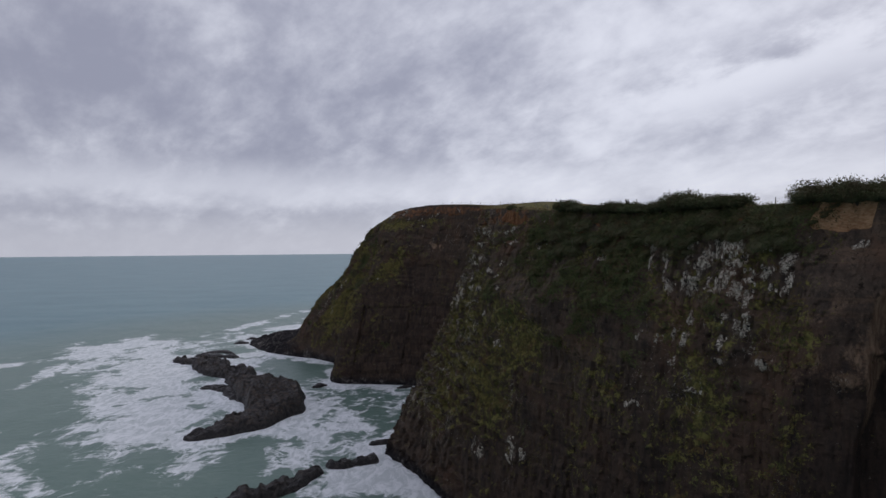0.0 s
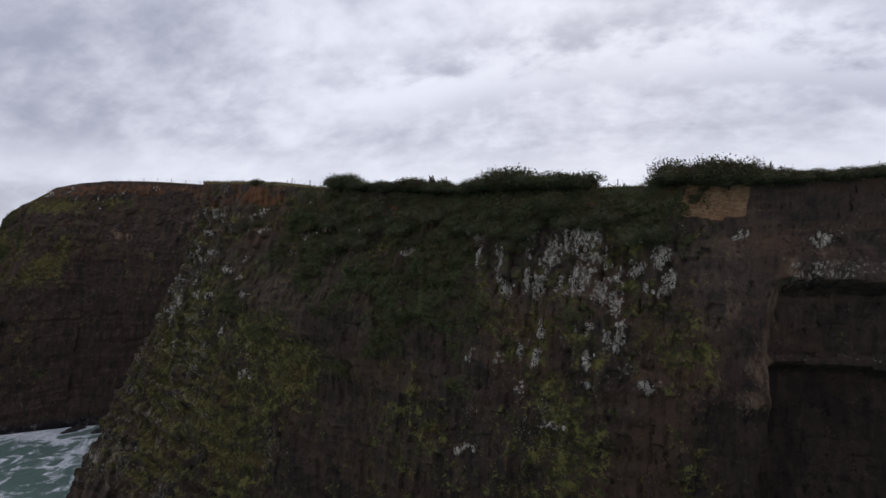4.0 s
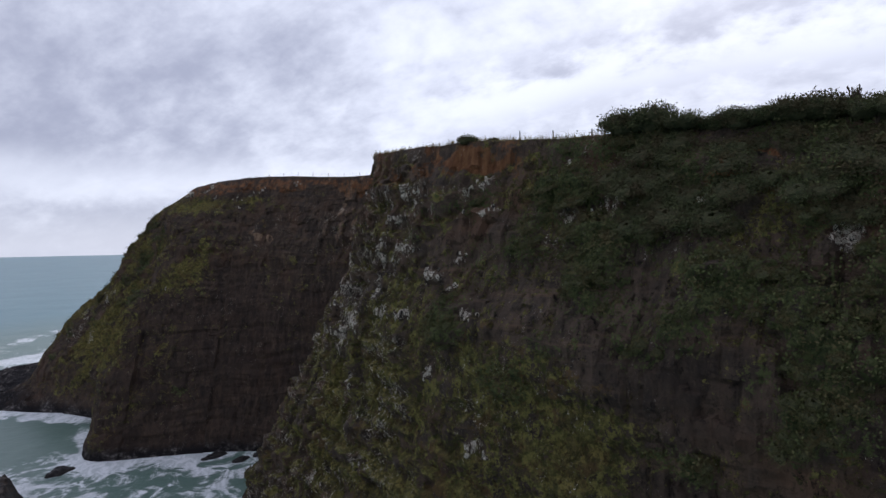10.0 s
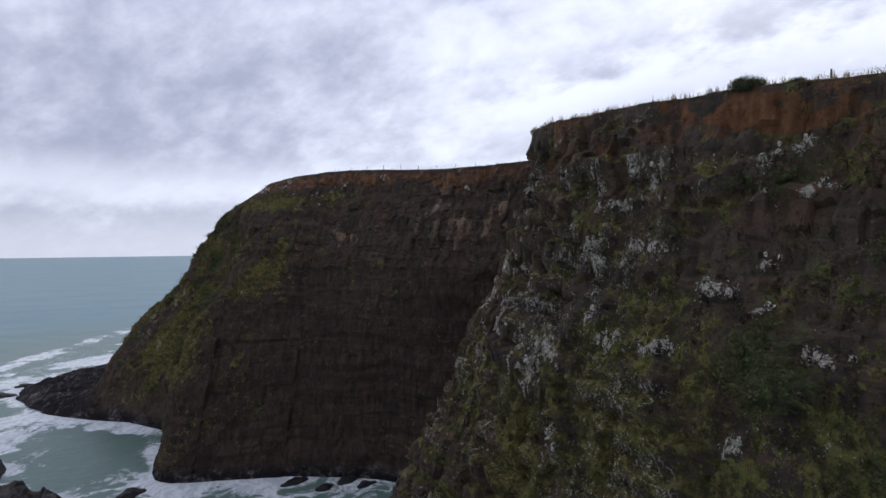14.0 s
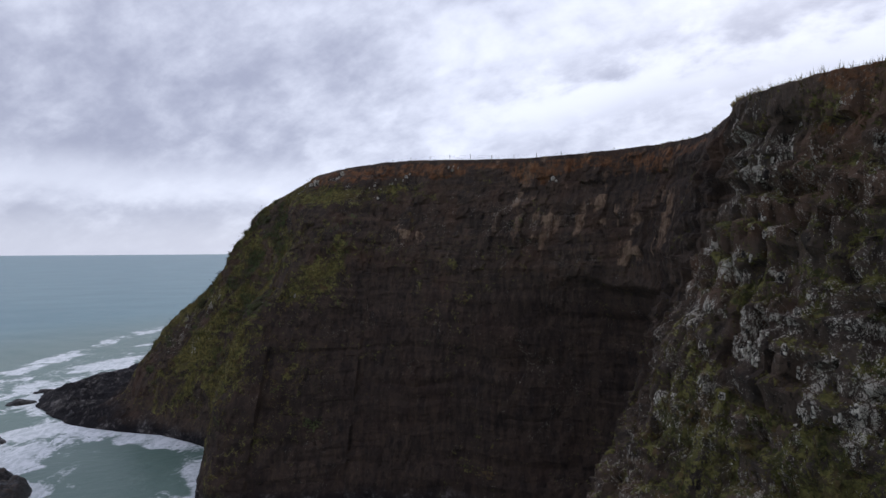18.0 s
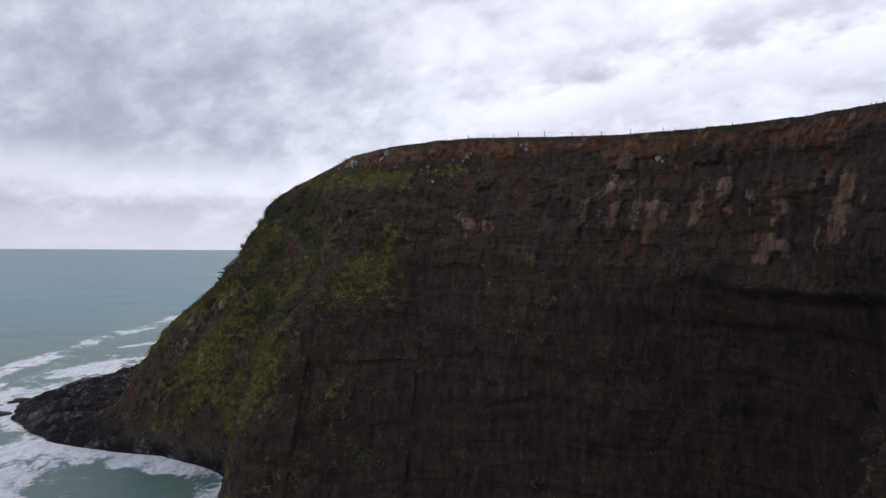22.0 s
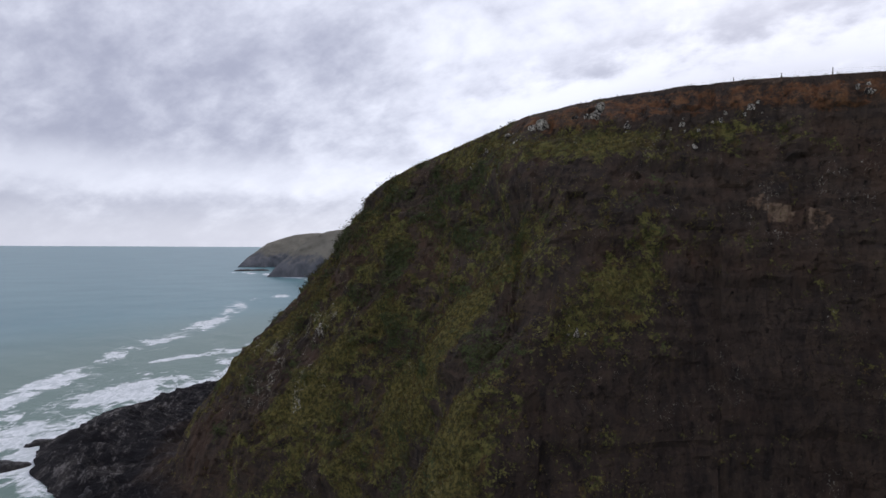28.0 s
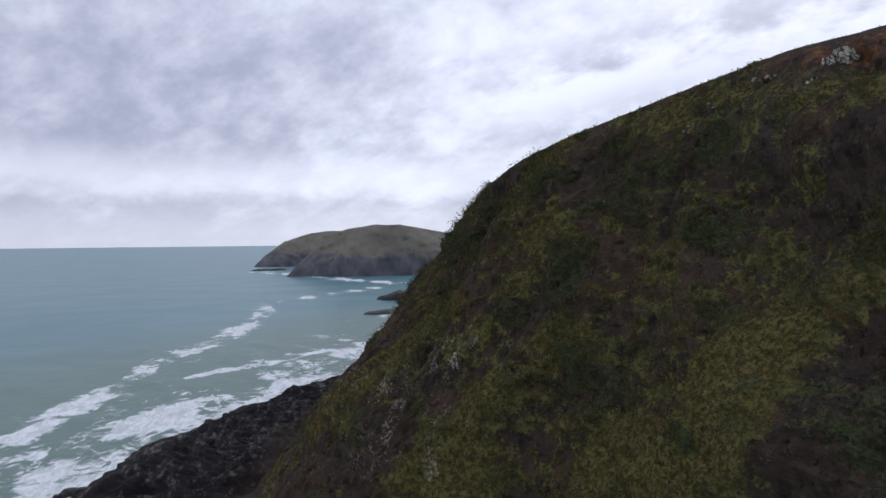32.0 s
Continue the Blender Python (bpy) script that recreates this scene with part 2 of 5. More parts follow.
    crack = n.math("MULTIPLY", n.math("MULTIPLY", crack, n.cracks(n.stretch(wavy, 1.0, 1.0, 0.5), 1.3, 0.06)), n.ramp(n.cracks(n.stretch(wavy, 1.0, 1.0, 0.55), 3.4, 0.08), 0.0, 1.0, 0.55, 1.0))
    spot = n.math("ADD", n.attr("lichen"), n.math("ADD", n.math("MULTIPLY", n.math("SUBTRACT", n.noise(n.stretch(p, 1.0, 1.0, 0.6), 3.6, 7, 0.76), 0.5), 1.9), n.math("MULTIPLY", n.math("SUBTRACT", dust, 0.5), 1.9)))
    col = n.mix(n.math("MULTIPLY", n.math("MULTIPLY", n.ramp(spot, 0.16, 0.24), crack), n.ramp(pits, 0.0, 1.0, 0.2, 1.0)), col, white)
    col = n.mix(n.attr("wet"), col, n.mix(n.ramp(n.noise(n.stretch(p, 0.9, 0.35, 1.2), 0.3, 6, 0.7), 0.47, 0.62), (0.018, 0.016, 0.017), n.mix(n.ramp(n.noise(n.stretch(p, 1.6, 0.5, 2.0), 0.5, 6, 0.72), 0.48, 0.6), (0.05, 0.044, 0.041), (0.19, 0.172, 0.16))))
    bump = n.math("ADD", n.math("ADD", n.math("MULTIPLY", pits, 0.3), n.math("MULTIPLY", mid_, 1.2)), n.math("ADD", n.math("MULTIPLY", fine, 0.55), n.math("MULTIPLY", dust, 0.2)))
    n.surface(col, 0.93, bump, 1.0, 0.55, 0.18)
    return m


ROCK_DARK, ROCK_MID, ROCK_BROWN, ROCK_RUST = (0.055, 0.045, 0.037), (0.155, 0.114, 0.083), (0.185, 0.125, 0.083), (0.18, 0.104, 0.064)
TURF_DARK, TURF_LIGHT = (0.06, 0.062, 0.022), (0.215, 0.195, 0.06)
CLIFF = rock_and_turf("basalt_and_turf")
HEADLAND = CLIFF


def plain(name, a, b, scale=2.0, rough=0.9, bump=0.4, size=0.05):
    m = material(name)
    n = Net(m)
    p = n.place()
    x = n.noise(p, scale, 6, 0.65)
    n.surface(n.mix(n.ramp(x, 0.3, 0.7), a, b), rough, n.noise(p, scale * 4, 5, 0.6), bump, size)
    return m




def wet_rock():
    """Black wet rock with paler, drier strata and brown tops."""
    m = material("wet_dark_rock")
    n = Net(m)
    geo = n.add("ShaderNodeNewGeometry")
    p = geo.outputs["Position"]
    a, b = n.noise(p, 0.9, 7, 0.7), n.noise(n.stretch(p, 0.5, 0.9, 3.0), 0.6, 6, 0.7)
    sep = n.add("ShaderNodeSeparateXYZ")
    n.put(sep.inputs[0], p)
    dry = n.math("MULTIPLY", n.ramp(sep.outputs[2], 1.2, 3.6), n.ramp(b, 0.46, 0.6))
    col = n.mix(n.ramp(a, 0.35, 0.65), (0.014, 0.013, 0.014), (0.06, 0.052, 0.047))
    col = n.mix(dry, col, n.mix(n.ramp(a, 0.4, 0.6), (0.07, 0.052, 0.04), (0.16, 0.132, 0.11)))
    n.surface(col, n.ramp(dry, 0, 1, 0.45, 0.9), n.math("ADD", a, n.noise(p, 3.2, 6, 0.7)), 1.0, 0.4, 0.3)
    return m


WET_ROCK = wet_rock()


def make_water():
    m = material("sea_water")
    n = Net(m)
    p = n.place()
    sep = n.add("ShaderNodeSeparateXYZ")
    n.put(sep.inputs[0], p)
    shoal = n.attr("shoal")
    f1, f2 = n.noise(p, 0.12, 7, 0.65, 0.8), n.noise(n.stretch(p, 0.8, 0.75, 1.0), 0.11, 9, 0.68, 0.5)
    lace = n.noise(n.stretch(p, 0.9, 0.8, 1.0), 0.14, 8, 0.6, 1.0)
    lace = n.math("SUBTRACT", 1.0, n.math("MULTIPLY", n.math("ABSOLUTE", n.math("SUBTRACT", lace, 0.5)), 9.0), clamp=True)
    deep = n.mix(n.ramp(n.noise(n.stretch(p, 0.5, 1.0, 1.0), 0.02, 4, 0.6), 0.3, 0.7), (0.1, 0.225, 0.25), (0.145, 0.285, 0.3))
    water = n.mix(shoal, deep, n.mix(f1, (0.125, 0.205, 0.172), (0.205, 0.285, 0.235)))
    foam = n.attr("foam")
    k = n.math("ADD", foam, n.math("ADD", n.math("MULTIPLY", n.math("SUBTRACT", f2, 0.5), 1.8), n.math("MULTIPLY", lace, 0.3)))
    k = n.ramp(k, 0.52, 0.78)
    k = n.math("MULTIPLY", k, n.ramp(foam, 0.02, 0.2))
    col = n.mix(k, water, n.mix(n.ramp(n.noise(n.stretch(p, 1.0, 0.5, 1.0), 0.35, 7, 0.7, 1.2), 0.4, 0.6), (0.68, 0.72, 0.71), (0.93, 0.95, 0.95)))
    chop = n.math("ADD", n.math("MULTIPLY", n.noise(n.stretch(p, 0.7, 1.2, 1.0), 0.35, 6, 0.65), 1.0), n.math("MULTIPLY", f2, 0.4))
    b = n.surface(col, n.ramp(k, 0, 1, 0.3, 0.9), chop, 0.3, 0.8, 0.12)
    return m


WATER = make_water()


def leafy(name, a, b, c, rough=0.75):
    """Leaves whose tone differs from leaf to leaf, from plant to plant and from patch to patch."""
    m = material(name)
    n = Net(m)
    geo = n.add("ShaderNodeNewGeometry")
    leaf, plant = geo.outputs["Random Per Island"], n.add("ShaderNodeObjectInfo").outputs["Random"]
    patch = n.noise(geo.outputs["Position"], 0.55, 6, 0.75)
    col = n.mix(n.ramp(leaf, 0.0, 1.0), a, b)
    col = n.mix(n.math("ADD", n.math("MULTIPLY", plant, 0.3), n.ramp(patch, 0.46, 0.56, 0.0, 0.75)), col, c)
    n.surface(col, rough, spec=0.12)
    return m


SCRUB_LEAF = leafy("dark_scrub_leaf", (0.062, 0.076, 0.031), (0.125, 0.138, 0.052), (0.12, 0.094, 0.044))
HEDGE_LEAF = leafy("dark_hedge_leaf", (0.055, 0.07, 0.033), (0.125, 0.14, 0.06), (0.1, 0.08, 0.044))
SLOPE_TUSSOCK = leafy("slope_tussock", (0.095, 0.088, 0.025), (0.25, 0.198, 0.056), (0.13, 0.085, 0.038))
SLOPE_LEAF = leafy("slope_scrub_leaf", (0.042, 0.055, 0.022), (0.078, 0.09, 0.036), (0.07, 0.054, 0.028))
FLAX_LEAF = leafy("flax_leaf", (0.055, 0.068, 0.028), (0.13, 0.135, 0.055), (0.09, 0.075, 0.04), 0.5)
TUSSOCK = leafy("olive_tussock", (0.078, 0.084, 0.025), (0.165, 0.15, 0.05), (0.1, 0.068, 0.034))
DRY_GRASS = leafy("dry_grass", (0.2, 0.15, 0.07), (0.36, 0.28, 0.13), (0.16, 0.13, 0.055))
TWIG = plain("brown_twig", (0.05, 0.036, 0.026), (0.1, 0.075, 0.055), 6.0)
POST_WOOD = plain("weathered_post", (0.1, 0.09, 0.08), (0.2, 0.18, 0.155), 9.0)
WIRE = plain("dull_wire", (0.12, 0.12, 0.12), (0.22, 0.21, 0.2), 20.0, 0.5)


def lichen_rock():
    m = material("lichened_rock")
    n = Net(m)
    p = n.add("ShaderNodeNewGeometry").outputs["Position"]
    w = n.add("ShaderNodeObjectInfo").outputs["Random"]
    fine, crust = n.noise(p, 3.4, 6, 0.75), n.noise(n.stretch(p, 1, 1, 0.45), 1.5, 6, 0.7)
    rock = n.mix(n.ramp(crust, 0.35, 0.7), (0.036, 0.03, 0.027), (0.1, 0.08, 0.064))
    pale = n.mix(n.ramp(fine, 0.36, 0.66), (0.38, 0.335, 0.26), (0.82, 0.755, 0.62))
    k = n.math("ADD", n.math("MULTIPLY", fine, 0.6), n.math("MULTIPLY", crust, 0.5))
    k = n.ramp(n.math("ADD", k, n.math("MULTIPLY", n.math("SUBTRACT", w, 0.5), 0.18)), 0.45, 0.53)
    col = n.mix(k, rock, pale)
    chips = n.ramp(n.noise(n.stretch(p, 1.0, 1.0, 0.5), 2.2, 8, 0.82), 0.36, 0.46)
    joints = n.cracks(n.vmath("ADD", n.stretch(p, 1.0, 1.0, 0.6), n.vmath("SCALE", n.tint(p, 1.6), scale=0.7)), 2.6, 0.08)
    chips = n.math("MULTIPLY", chips, joints)
    n.surface(n.mix(chips, (0.03, 0.026, 0.023), col), 0.95, n.math("ADD", chips, n.math("ADD", fine, crust)), 0.8, 0.2, 0.12)
    return m


LICHEN_ROCK = lichen_rock()


def far_turf():
    m = material("far_turf_and_rock")
    n = Net(m)
    p = n.place()
    sep = n.add("ShaderNodeSeparateXYZ")
    n.put(sep.inputs[0], p)
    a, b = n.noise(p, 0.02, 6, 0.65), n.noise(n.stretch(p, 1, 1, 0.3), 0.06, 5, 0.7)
    # distance haze put into these paled, greyed turf and rock colours
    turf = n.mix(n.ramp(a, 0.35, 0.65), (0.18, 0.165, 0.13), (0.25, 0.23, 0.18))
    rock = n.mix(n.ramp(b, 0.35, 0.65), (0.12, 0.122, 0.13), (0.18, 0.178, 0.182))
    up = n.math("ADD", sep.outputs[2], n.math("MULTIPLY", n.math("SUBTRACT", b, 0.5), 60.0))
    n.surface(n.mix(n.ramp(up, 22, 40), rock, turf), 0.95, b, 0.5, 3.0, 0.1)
    return m


HAZED_HILL = far_turf()
# inner shade of the shrubs put into this darker colour
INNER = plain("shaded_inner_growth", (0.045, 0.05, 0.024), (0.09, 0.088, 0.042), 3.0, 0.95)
# ---- noise and mesh helpers ----


def lattice(ix, iy, iz, seed):
    h = (ix * 374761393 + iy * 668265263 + iz * 2147483647 + seed * 1274126177) & 0xFFFFFFFF
    h = ((h ^ (h >> 13)) * 1274126177) & 0xFFFFFFFF
    return ((h ^ (h >> 16)) & 0xFFFF) / 65535.0


def value_noise(x, y, z, seed=0):
    fx, fy, fz = np.floor(x), np.floor(y), np.floor(z)
    ix, iy, iz = fx.astype(np.int64), fy.astype(np.int64), fz.astype(np.int64)
    u, v, w = x - fx, y - fy, z - fz
    u, v, w = u * u * (3 - 2 * u), v * v * (3 - 2 * v), w * w * (3 - 2 * w)
    out = 0
    for a, wa in ((0, 1 - u), (1, u)):
        for b, wb in ((0, 1 - v), (1, v)):
            for c, wc in ((0, 1 - w), (1, w)):
                out = out + lattice(ix + a, iy + b, iz + c, seed) * wa * wb * wc
    return out


def fbm(x, y, z, octaves=4, seed=0, gain=0.5):
    total, amp, norm = 0, 1.0, 0
    for k in range(octaves):
        total = total + amp * value_noise(x * 2 ** k + 17.3 * k, y * 2 ** k - 9.1 * k, z * 2 ** k + 4.7 * k, seed + k)
        norm, amp = norm + amp, amp * gain
    return total / norm


def smooth(x, lo, hi):
    t = np.clip((x - lo) / (hi - lo), 0, 1)
    return t * t * (3 - 2 * t)


def mesh_from(name, verts, faces, mat, attrs=None, flat=False):
    me = bpy.data.meshes.new(name)
    me.from_pydata(verts.tolist() if isinstance(verts, np.ndarray) else verts, [], faces.tolist() if isinstance(faces, np.ndarray) else faces)
    me.materials.append(mat)
    for key, values in (attrs or {}).items():
        me.attributes.new(key, "FLOAT", "POINT").data.foreach_set("value", np.asarray(values, dtype=np.float32))
    if not flat:
        me.polygons.foreach_set("use_smooth", np.ones(len(me.polygons), dtype=bool))
    me.update()
    return me


def grid_faces(rows, cols):
    i = (np.arange(rows - 1)[:, None] * cols + np.arange(cols - 1)[None, :]).ravel()
    return np.stack([i, i + 1, i + cols + 1, i + cols], 1)


def part(name, bm, mat, parent, label=""):
    me = bpy.data.meshes.new(name)
    bm.to_mesh(me)
    bm.free()
    me.materials.append(mat)
    ob = new(name, me)
    ob.parent = parent
    return tagged(ob, label)


# ---- the coast: foot (x, y), brow (x, y, height), hollowness, shelf ----
NEAR = [
    (90, -150, 105, -150, 66, 0.3, 0.0),
    (70, 0, 82, 5, 64, 0.3, 0.0),
    (50, 44, 66, 50, 63, 0.3, 0.0),
    (46, 57, 58, 62, 62.6, 0.3, 0.0),
    (37, 63, 50.5, 71.5, 62.5, 0.45, 0.0),
    (29, 77, 43, 85, 62.7, 0.45, 0.0),
    (20, 93, 34, 101, 63.2, 0.45, 0.0),
    (9, 112, 24, 119.5, 64.9, 0.45, 0.0),
    (3, 127, 17, 132, 66.3, 0.35, 0.0),
    (-6, 147, 11.5, 148, 67.5, 0.1, 0.0),
    (-16, 166, 13.5, 162.5, 69, 0.0, 0.0),
    (2, 182, 21.8, 173.3, 70.6, 0.1, 0.0),
]
BAY = [
    (15, 188, 29, 184, 71.8, 0.3, 0.0),
    (25, 201, 35.5, 197, 73, 0.3, 0.0),
    (24, 216, 36, 217.5, 74.8, 0.3, 0.0),
    (4, 233, 20, 236, 75.2, 0.3, 0.0),
    (-15, 240, 0, 258, 77.4, 0.25, 0.0),
    (-32, 243, -10, 268, 77.5, 0.45, 0.0),
    (-47, 247, -20.5, 278, 76.3, 0.45, 0.0),
]
POINT = [
    (-51, 262, -24, 289, 75.4, 0.15, 0.0),
    (-51, 283, -31, 302, 72.5, 0.0, 0.0),
    (-66, 300, -38.5, 314, 69, 0.0, 0.0),
    (-93, 317, -43, 321, 65.3, 0.0, 0.2),
    (-116, 345, -40, 330, 66, 0.0, 0.36),
    (-120, 382, -34.5, 340, 67, 0.0, 0.45),
    (-97, 424, -25, 352, 69, 0.1, 0.4),
    (-68, 450, 0, 375, 72, 0.4, 0.2),
    (10, 520, 60, 440, 75, 0.3, 0.0),
    (260, 620, 250, 560, 75, 0.3, 0.0),
    (430, 240, 400, 220, 78, 0.3, 0.0),
    (300, -230, 280, -200, 70, 0.3, 0.0),
]
FOCUS = np.array((170.0, 190.0, 60.0))


def spline(table, per):
    """Closed Catmull-Rom through the stations, with so many steps after each."""
    p = np.array(table, dtype=float)
    n, out, where = len(p), [], []
    for i in range(n):
        a, b, c, d = p[i - 1], p[i], p[(i + 1) % n], p[(i + 2) % n]
        t = (np.arange(per[i]) / per[i])[:, None]
        out.append(0.5 * (2 * b + (c - a) * t + (2 * a - 5 * b + 4 * c - d) * t * t + (3 * b - a - 3 * c + d) * t ** 3))
        where.append(i + t[:, 0])
    out.append(out[0][:1])
    where.append(np.array([float(n)]))
    return np.concatenate(out), np.concatenate(where)


STATIONS = NEAR + BAY + POINT           # from the near brow round the bay to the point
STEPS = []
for i, s in enumerate(STATIONS):
    q = STATIONS[(i + 1) % len(STATIONS)]
    length = 0.5 * (math.hypot(q[0] - s[0], q[1] - s[1]) + math.hypot(q[2] - s[2], q[3] - s[3]))
    STEPS.append(max(6, int(length / (0.27 if 2 < i < 11 else 0.45 if 1 < i < 26 else 8))))
LEVELS = 262


def within(x, lo, hi, soft):
    return smooth(x, lo - soft, lo + soft) * (1 - smooth(x, hi - soft, hi + soft))


def build_coast():
    st, idx = spline(STATIONS, STEPS)
    m = len(st)
    v = np.concatenate([np.linspace(0, 0.08, 50)[:-1], np.linspace(0.08, 1, LEVELS - 49)])
    V, S = np.meshgrid(v, np.arange(m))          # m x LEVELS
    foot, brow, top, hollow, shelf = st[:, 0:2], st[:, 2:4], st[:, 4], np.clip(st[:, 5], 0, 1), np.clip(st[:, 6], 0, 0.6)
    k = V ** 5 * hollow[:, None] + V * (1 - hollow[:, None])
    low = smooth(V, 0, 0.07)
    h = shelf[:, None] * low + (1 - shelf[:, None]) * k
    # the nose: an upright crag on top of the slope
    cap = within(idx[:, None], 9.2, 10.7, 0.35)
    h = h + cap * (np.minimum(V / 0.87, 1.0) - h)
    x = foot[:, 0:1] + (brow[:, 0:1] - foot[:, 0:1]) * h
    y = foot[:, 1:2] + (brow[:, 1:2] - foot[:, 1:2]) * h
    z = V * top[:, None]
    # rows inland of the brow
    back = np.array([0.006, 0.015, 0.03, 0.06, 0.12, 0.25, 0.5, 1.0])
    bx = brow[:, 0:1] + (FOCUS[0] - brow[:, 0:1]) * back
    by = brow[:, 1:2] + (FOCUS[1] - brow[:, 1:2]) * back
    bz = top[:, None] + (FOCUS[2] - top[:, None]) * smooth(back, 0.02, 0.6)
    x, y, z = np.concatenate([x, bx], 1), np.concatenate([y, by], 1), np.concatenate([z, bz], 1)
    return np.stack([x, y, z], 2), idx, V


COAST, STATION_OF, LEVEL_OF = build_coast()


# pale lichened rock on the near face: run along it, height, half width, half height
LICHEN_COLUMNS = [(54.4, 56.4, 1.3, 2.1), (51.6, 56.6, 2.0, 1.6), (50.4, 55.1, 1.3, 0.8), (51.6, 52.4, 1.6, 1.8), (49.4, 52.3, 1.6, 2.1), (47.8, 51.9, 0.7, 2.7), (54.9, 55.2, 1.2, 1.3), (55.9, 54.2, 0.7, 1.9),
                  (57.7, 56.5, 0.7, 2.4), (57.7, 52.6, 0.6, 1.6), (56.2, 51.9, 1.0, 1.5), (59.9, 51.5, 0.8, 1.0), (61.2, 54.6, 0.6, 2.5), (62.6, 58.0, 0.4, 2.4), (66.8, 57.6, 0.9, 0.8), (64.8, 57.0, 1.2, 0.9),
                  (63.7, 54.9, 0.6, 1.5), (46.5, 56.8, 1.0, 0.5), (45.1, 57.5, 0.9, 0.3), (46.2, 53.9, 1.3, 0.8), (43.7, 55.2, 1.3, 1.2), (42.9, 52.8, 0.9, 1.4), (44.2, 51.8, 1.0, 0.8), (53.8, 52.0, 0.8, 0.9)]
LICHEN_LOW = [(46.6, 47.8, 0.8, 0.6), (46.9, 46.7, 0.4, 0.8), (48.3, 46.8, 0.5, 0.5), (55.4, 47.5, 0.5, 1.1), (74.0, 55.1, 0.9, 1.4), (68.2, 54.2, 0.3, 1.5), (63.1, 43.7, 0.6, 1.1), (59.6, 43.8, 0.7, 0.8), (57.2, 40.9, 0.5, 0.8),
              (50.3, 42.3, 0.7, 0.5), (44.3, 42.9, 0.7, 0.5), (53.0, 37.9, 1.3, 0.3), (62.8, 34.1, 1.2, 0.5), (50.1, 44.6, 0.8, 0.8), (55.4, 44.2, 0.6, 1.1), (50.7, 47.7, 0.6, 0.9), (57.2, 44.8, 0.4, 1.1), (92.5, 18.5, 1.8, 3.0), (89.0, 18.8, 1.2, 1.6), (103.0, 15.5, 2.0, 2.0), (36.4, 57.3, 1.0, 0.6), (30.0, 57.0, 1.2, 0.5)]
LICHEN_HIGH = [(92.3, 58.7, 0.9, 1.1), (90.0, 58.9, 0.9, 1.0), (95.6, 62.0, 0.4, 1.9), (86.3, 61.2, 0.8, 1.0), (88.0, 58.2, 0.4, 1.4), (94.4, 58.0, 0.8, 0.7), (82.5, 58.3, 0.5, 1.0), (103.8, 61.6, 0.7, 0.8), (103.4, 58.7, 1.2, 0.4),
               (99.7, 37.5, 1.3, 0.6), (106.4, 42.9, 0.6, 1.0), (101.9, 48.8, 2.2, 0.6), (107.9, 52.1, 1.4, 0.8), (105.4, 54.2, 0.9, 0.5), (105.8, 58.5, 1.1, 0.5), (105.9, 61.2, 0.8, 0.6), (104.1, 61.0, 0.3, 0.7), (105.2, 51.2, 0.7, 0.3)]
LICHEN_NOSE = [(115.2, 60.9, 0.7, 0.9), (113.7, 60.5, 0.9, 1.5), (119.7, 61.0, 0.7, 1.5), (123.4, 61.2, 0.5, 1.1), (119.7, 55.3, 0.8, 1.0), (117.7, 55.3, 1.1, 0.7), (113.2, 54.9, 1.8, 0.6), (118.0, 53.4, 0.9, 0.9), (116.8, 58.4, 2.7, 0.35),
               (127.0, 45.0, 0.9, 2.2), (131.3, 48.3, 1.4, 2.2), (118.2, 49.8, 0.6, 0.7), (122.1, 46.0, 2.4, 0.9), (111.8, 47.8, 1.6, 0.4), (124.0, 44.3, 1.4, 1.8), (121.0, 40.2, 2.0, 1.1), (115.7, 48.0, 1.5, 0.7), (128.1, 26.7, 1.1, 1.0)]
LICHEN_EDGE = [(130.6, 63.2, 1.8, 2.2), (132.7, 56.8, 1.0, 1.0), (135.9, 49.6, 1.8, 0.9), (133.5, 53.3, 0.9, 1.3), (130.8, 56.0, 1.0, 0.7), (130.3, 53.0, 0.9, 0.8), (134.9, 52.6, 0.9, 1.2), (132.6, 47.1, 1.1, 1.7), (135.3, 46.3, 0.7, 0.9),
               (133.1, 62.0, 1.4, 1.5), (138.1, 55.1, 1.2, 0.8), (129.9, 48.0, 1.3, 1.7), (137.8, 48.4, 1.2, 0.7), (138.8, 41.8, 1.5, 0.5), (134.1, 43.3, 0.8, 0.7), (136.5, 65.0, 0.8, 2.5), (137.4, 60.5, 0.7, 1.6), (129.2, 48.8, 1.6, 1.8)]
LICHEN = LICHEN_COLUMNS + LICHEN_LOW + LICHEN_HIGH + LICHEN_NOSE + LICHEN_EDGE
TURF_PATCHES = [(91.3, 34.8, 6.5, 4.6), (96.5, 44.1, 5.1, 3.4), (108.1, 29.7, 6.9, 3.7), (98.2, 26.8, 7.0, 2.4), (47.6, 55.2, 1.3, 1.2), (45.9, 51.5, 1.5, 0.9), (39.6, 43.9, 1.6, 2.6), (51.9, 59.4, 1.7, 1.1), (58.5, 50.1, 1.6, 0.6), (88.4, 41.5, 3.5, 2.6),
                (125.0, 38.0, 4.0, 4.0), (112.0, 51.0, 3.0, 1.4), (110.0, 57.0, 3.4, 1.8), (121.0, 57.2, 3.0, 0.9), (134.0, 39.0, 3.0, 4.0)]
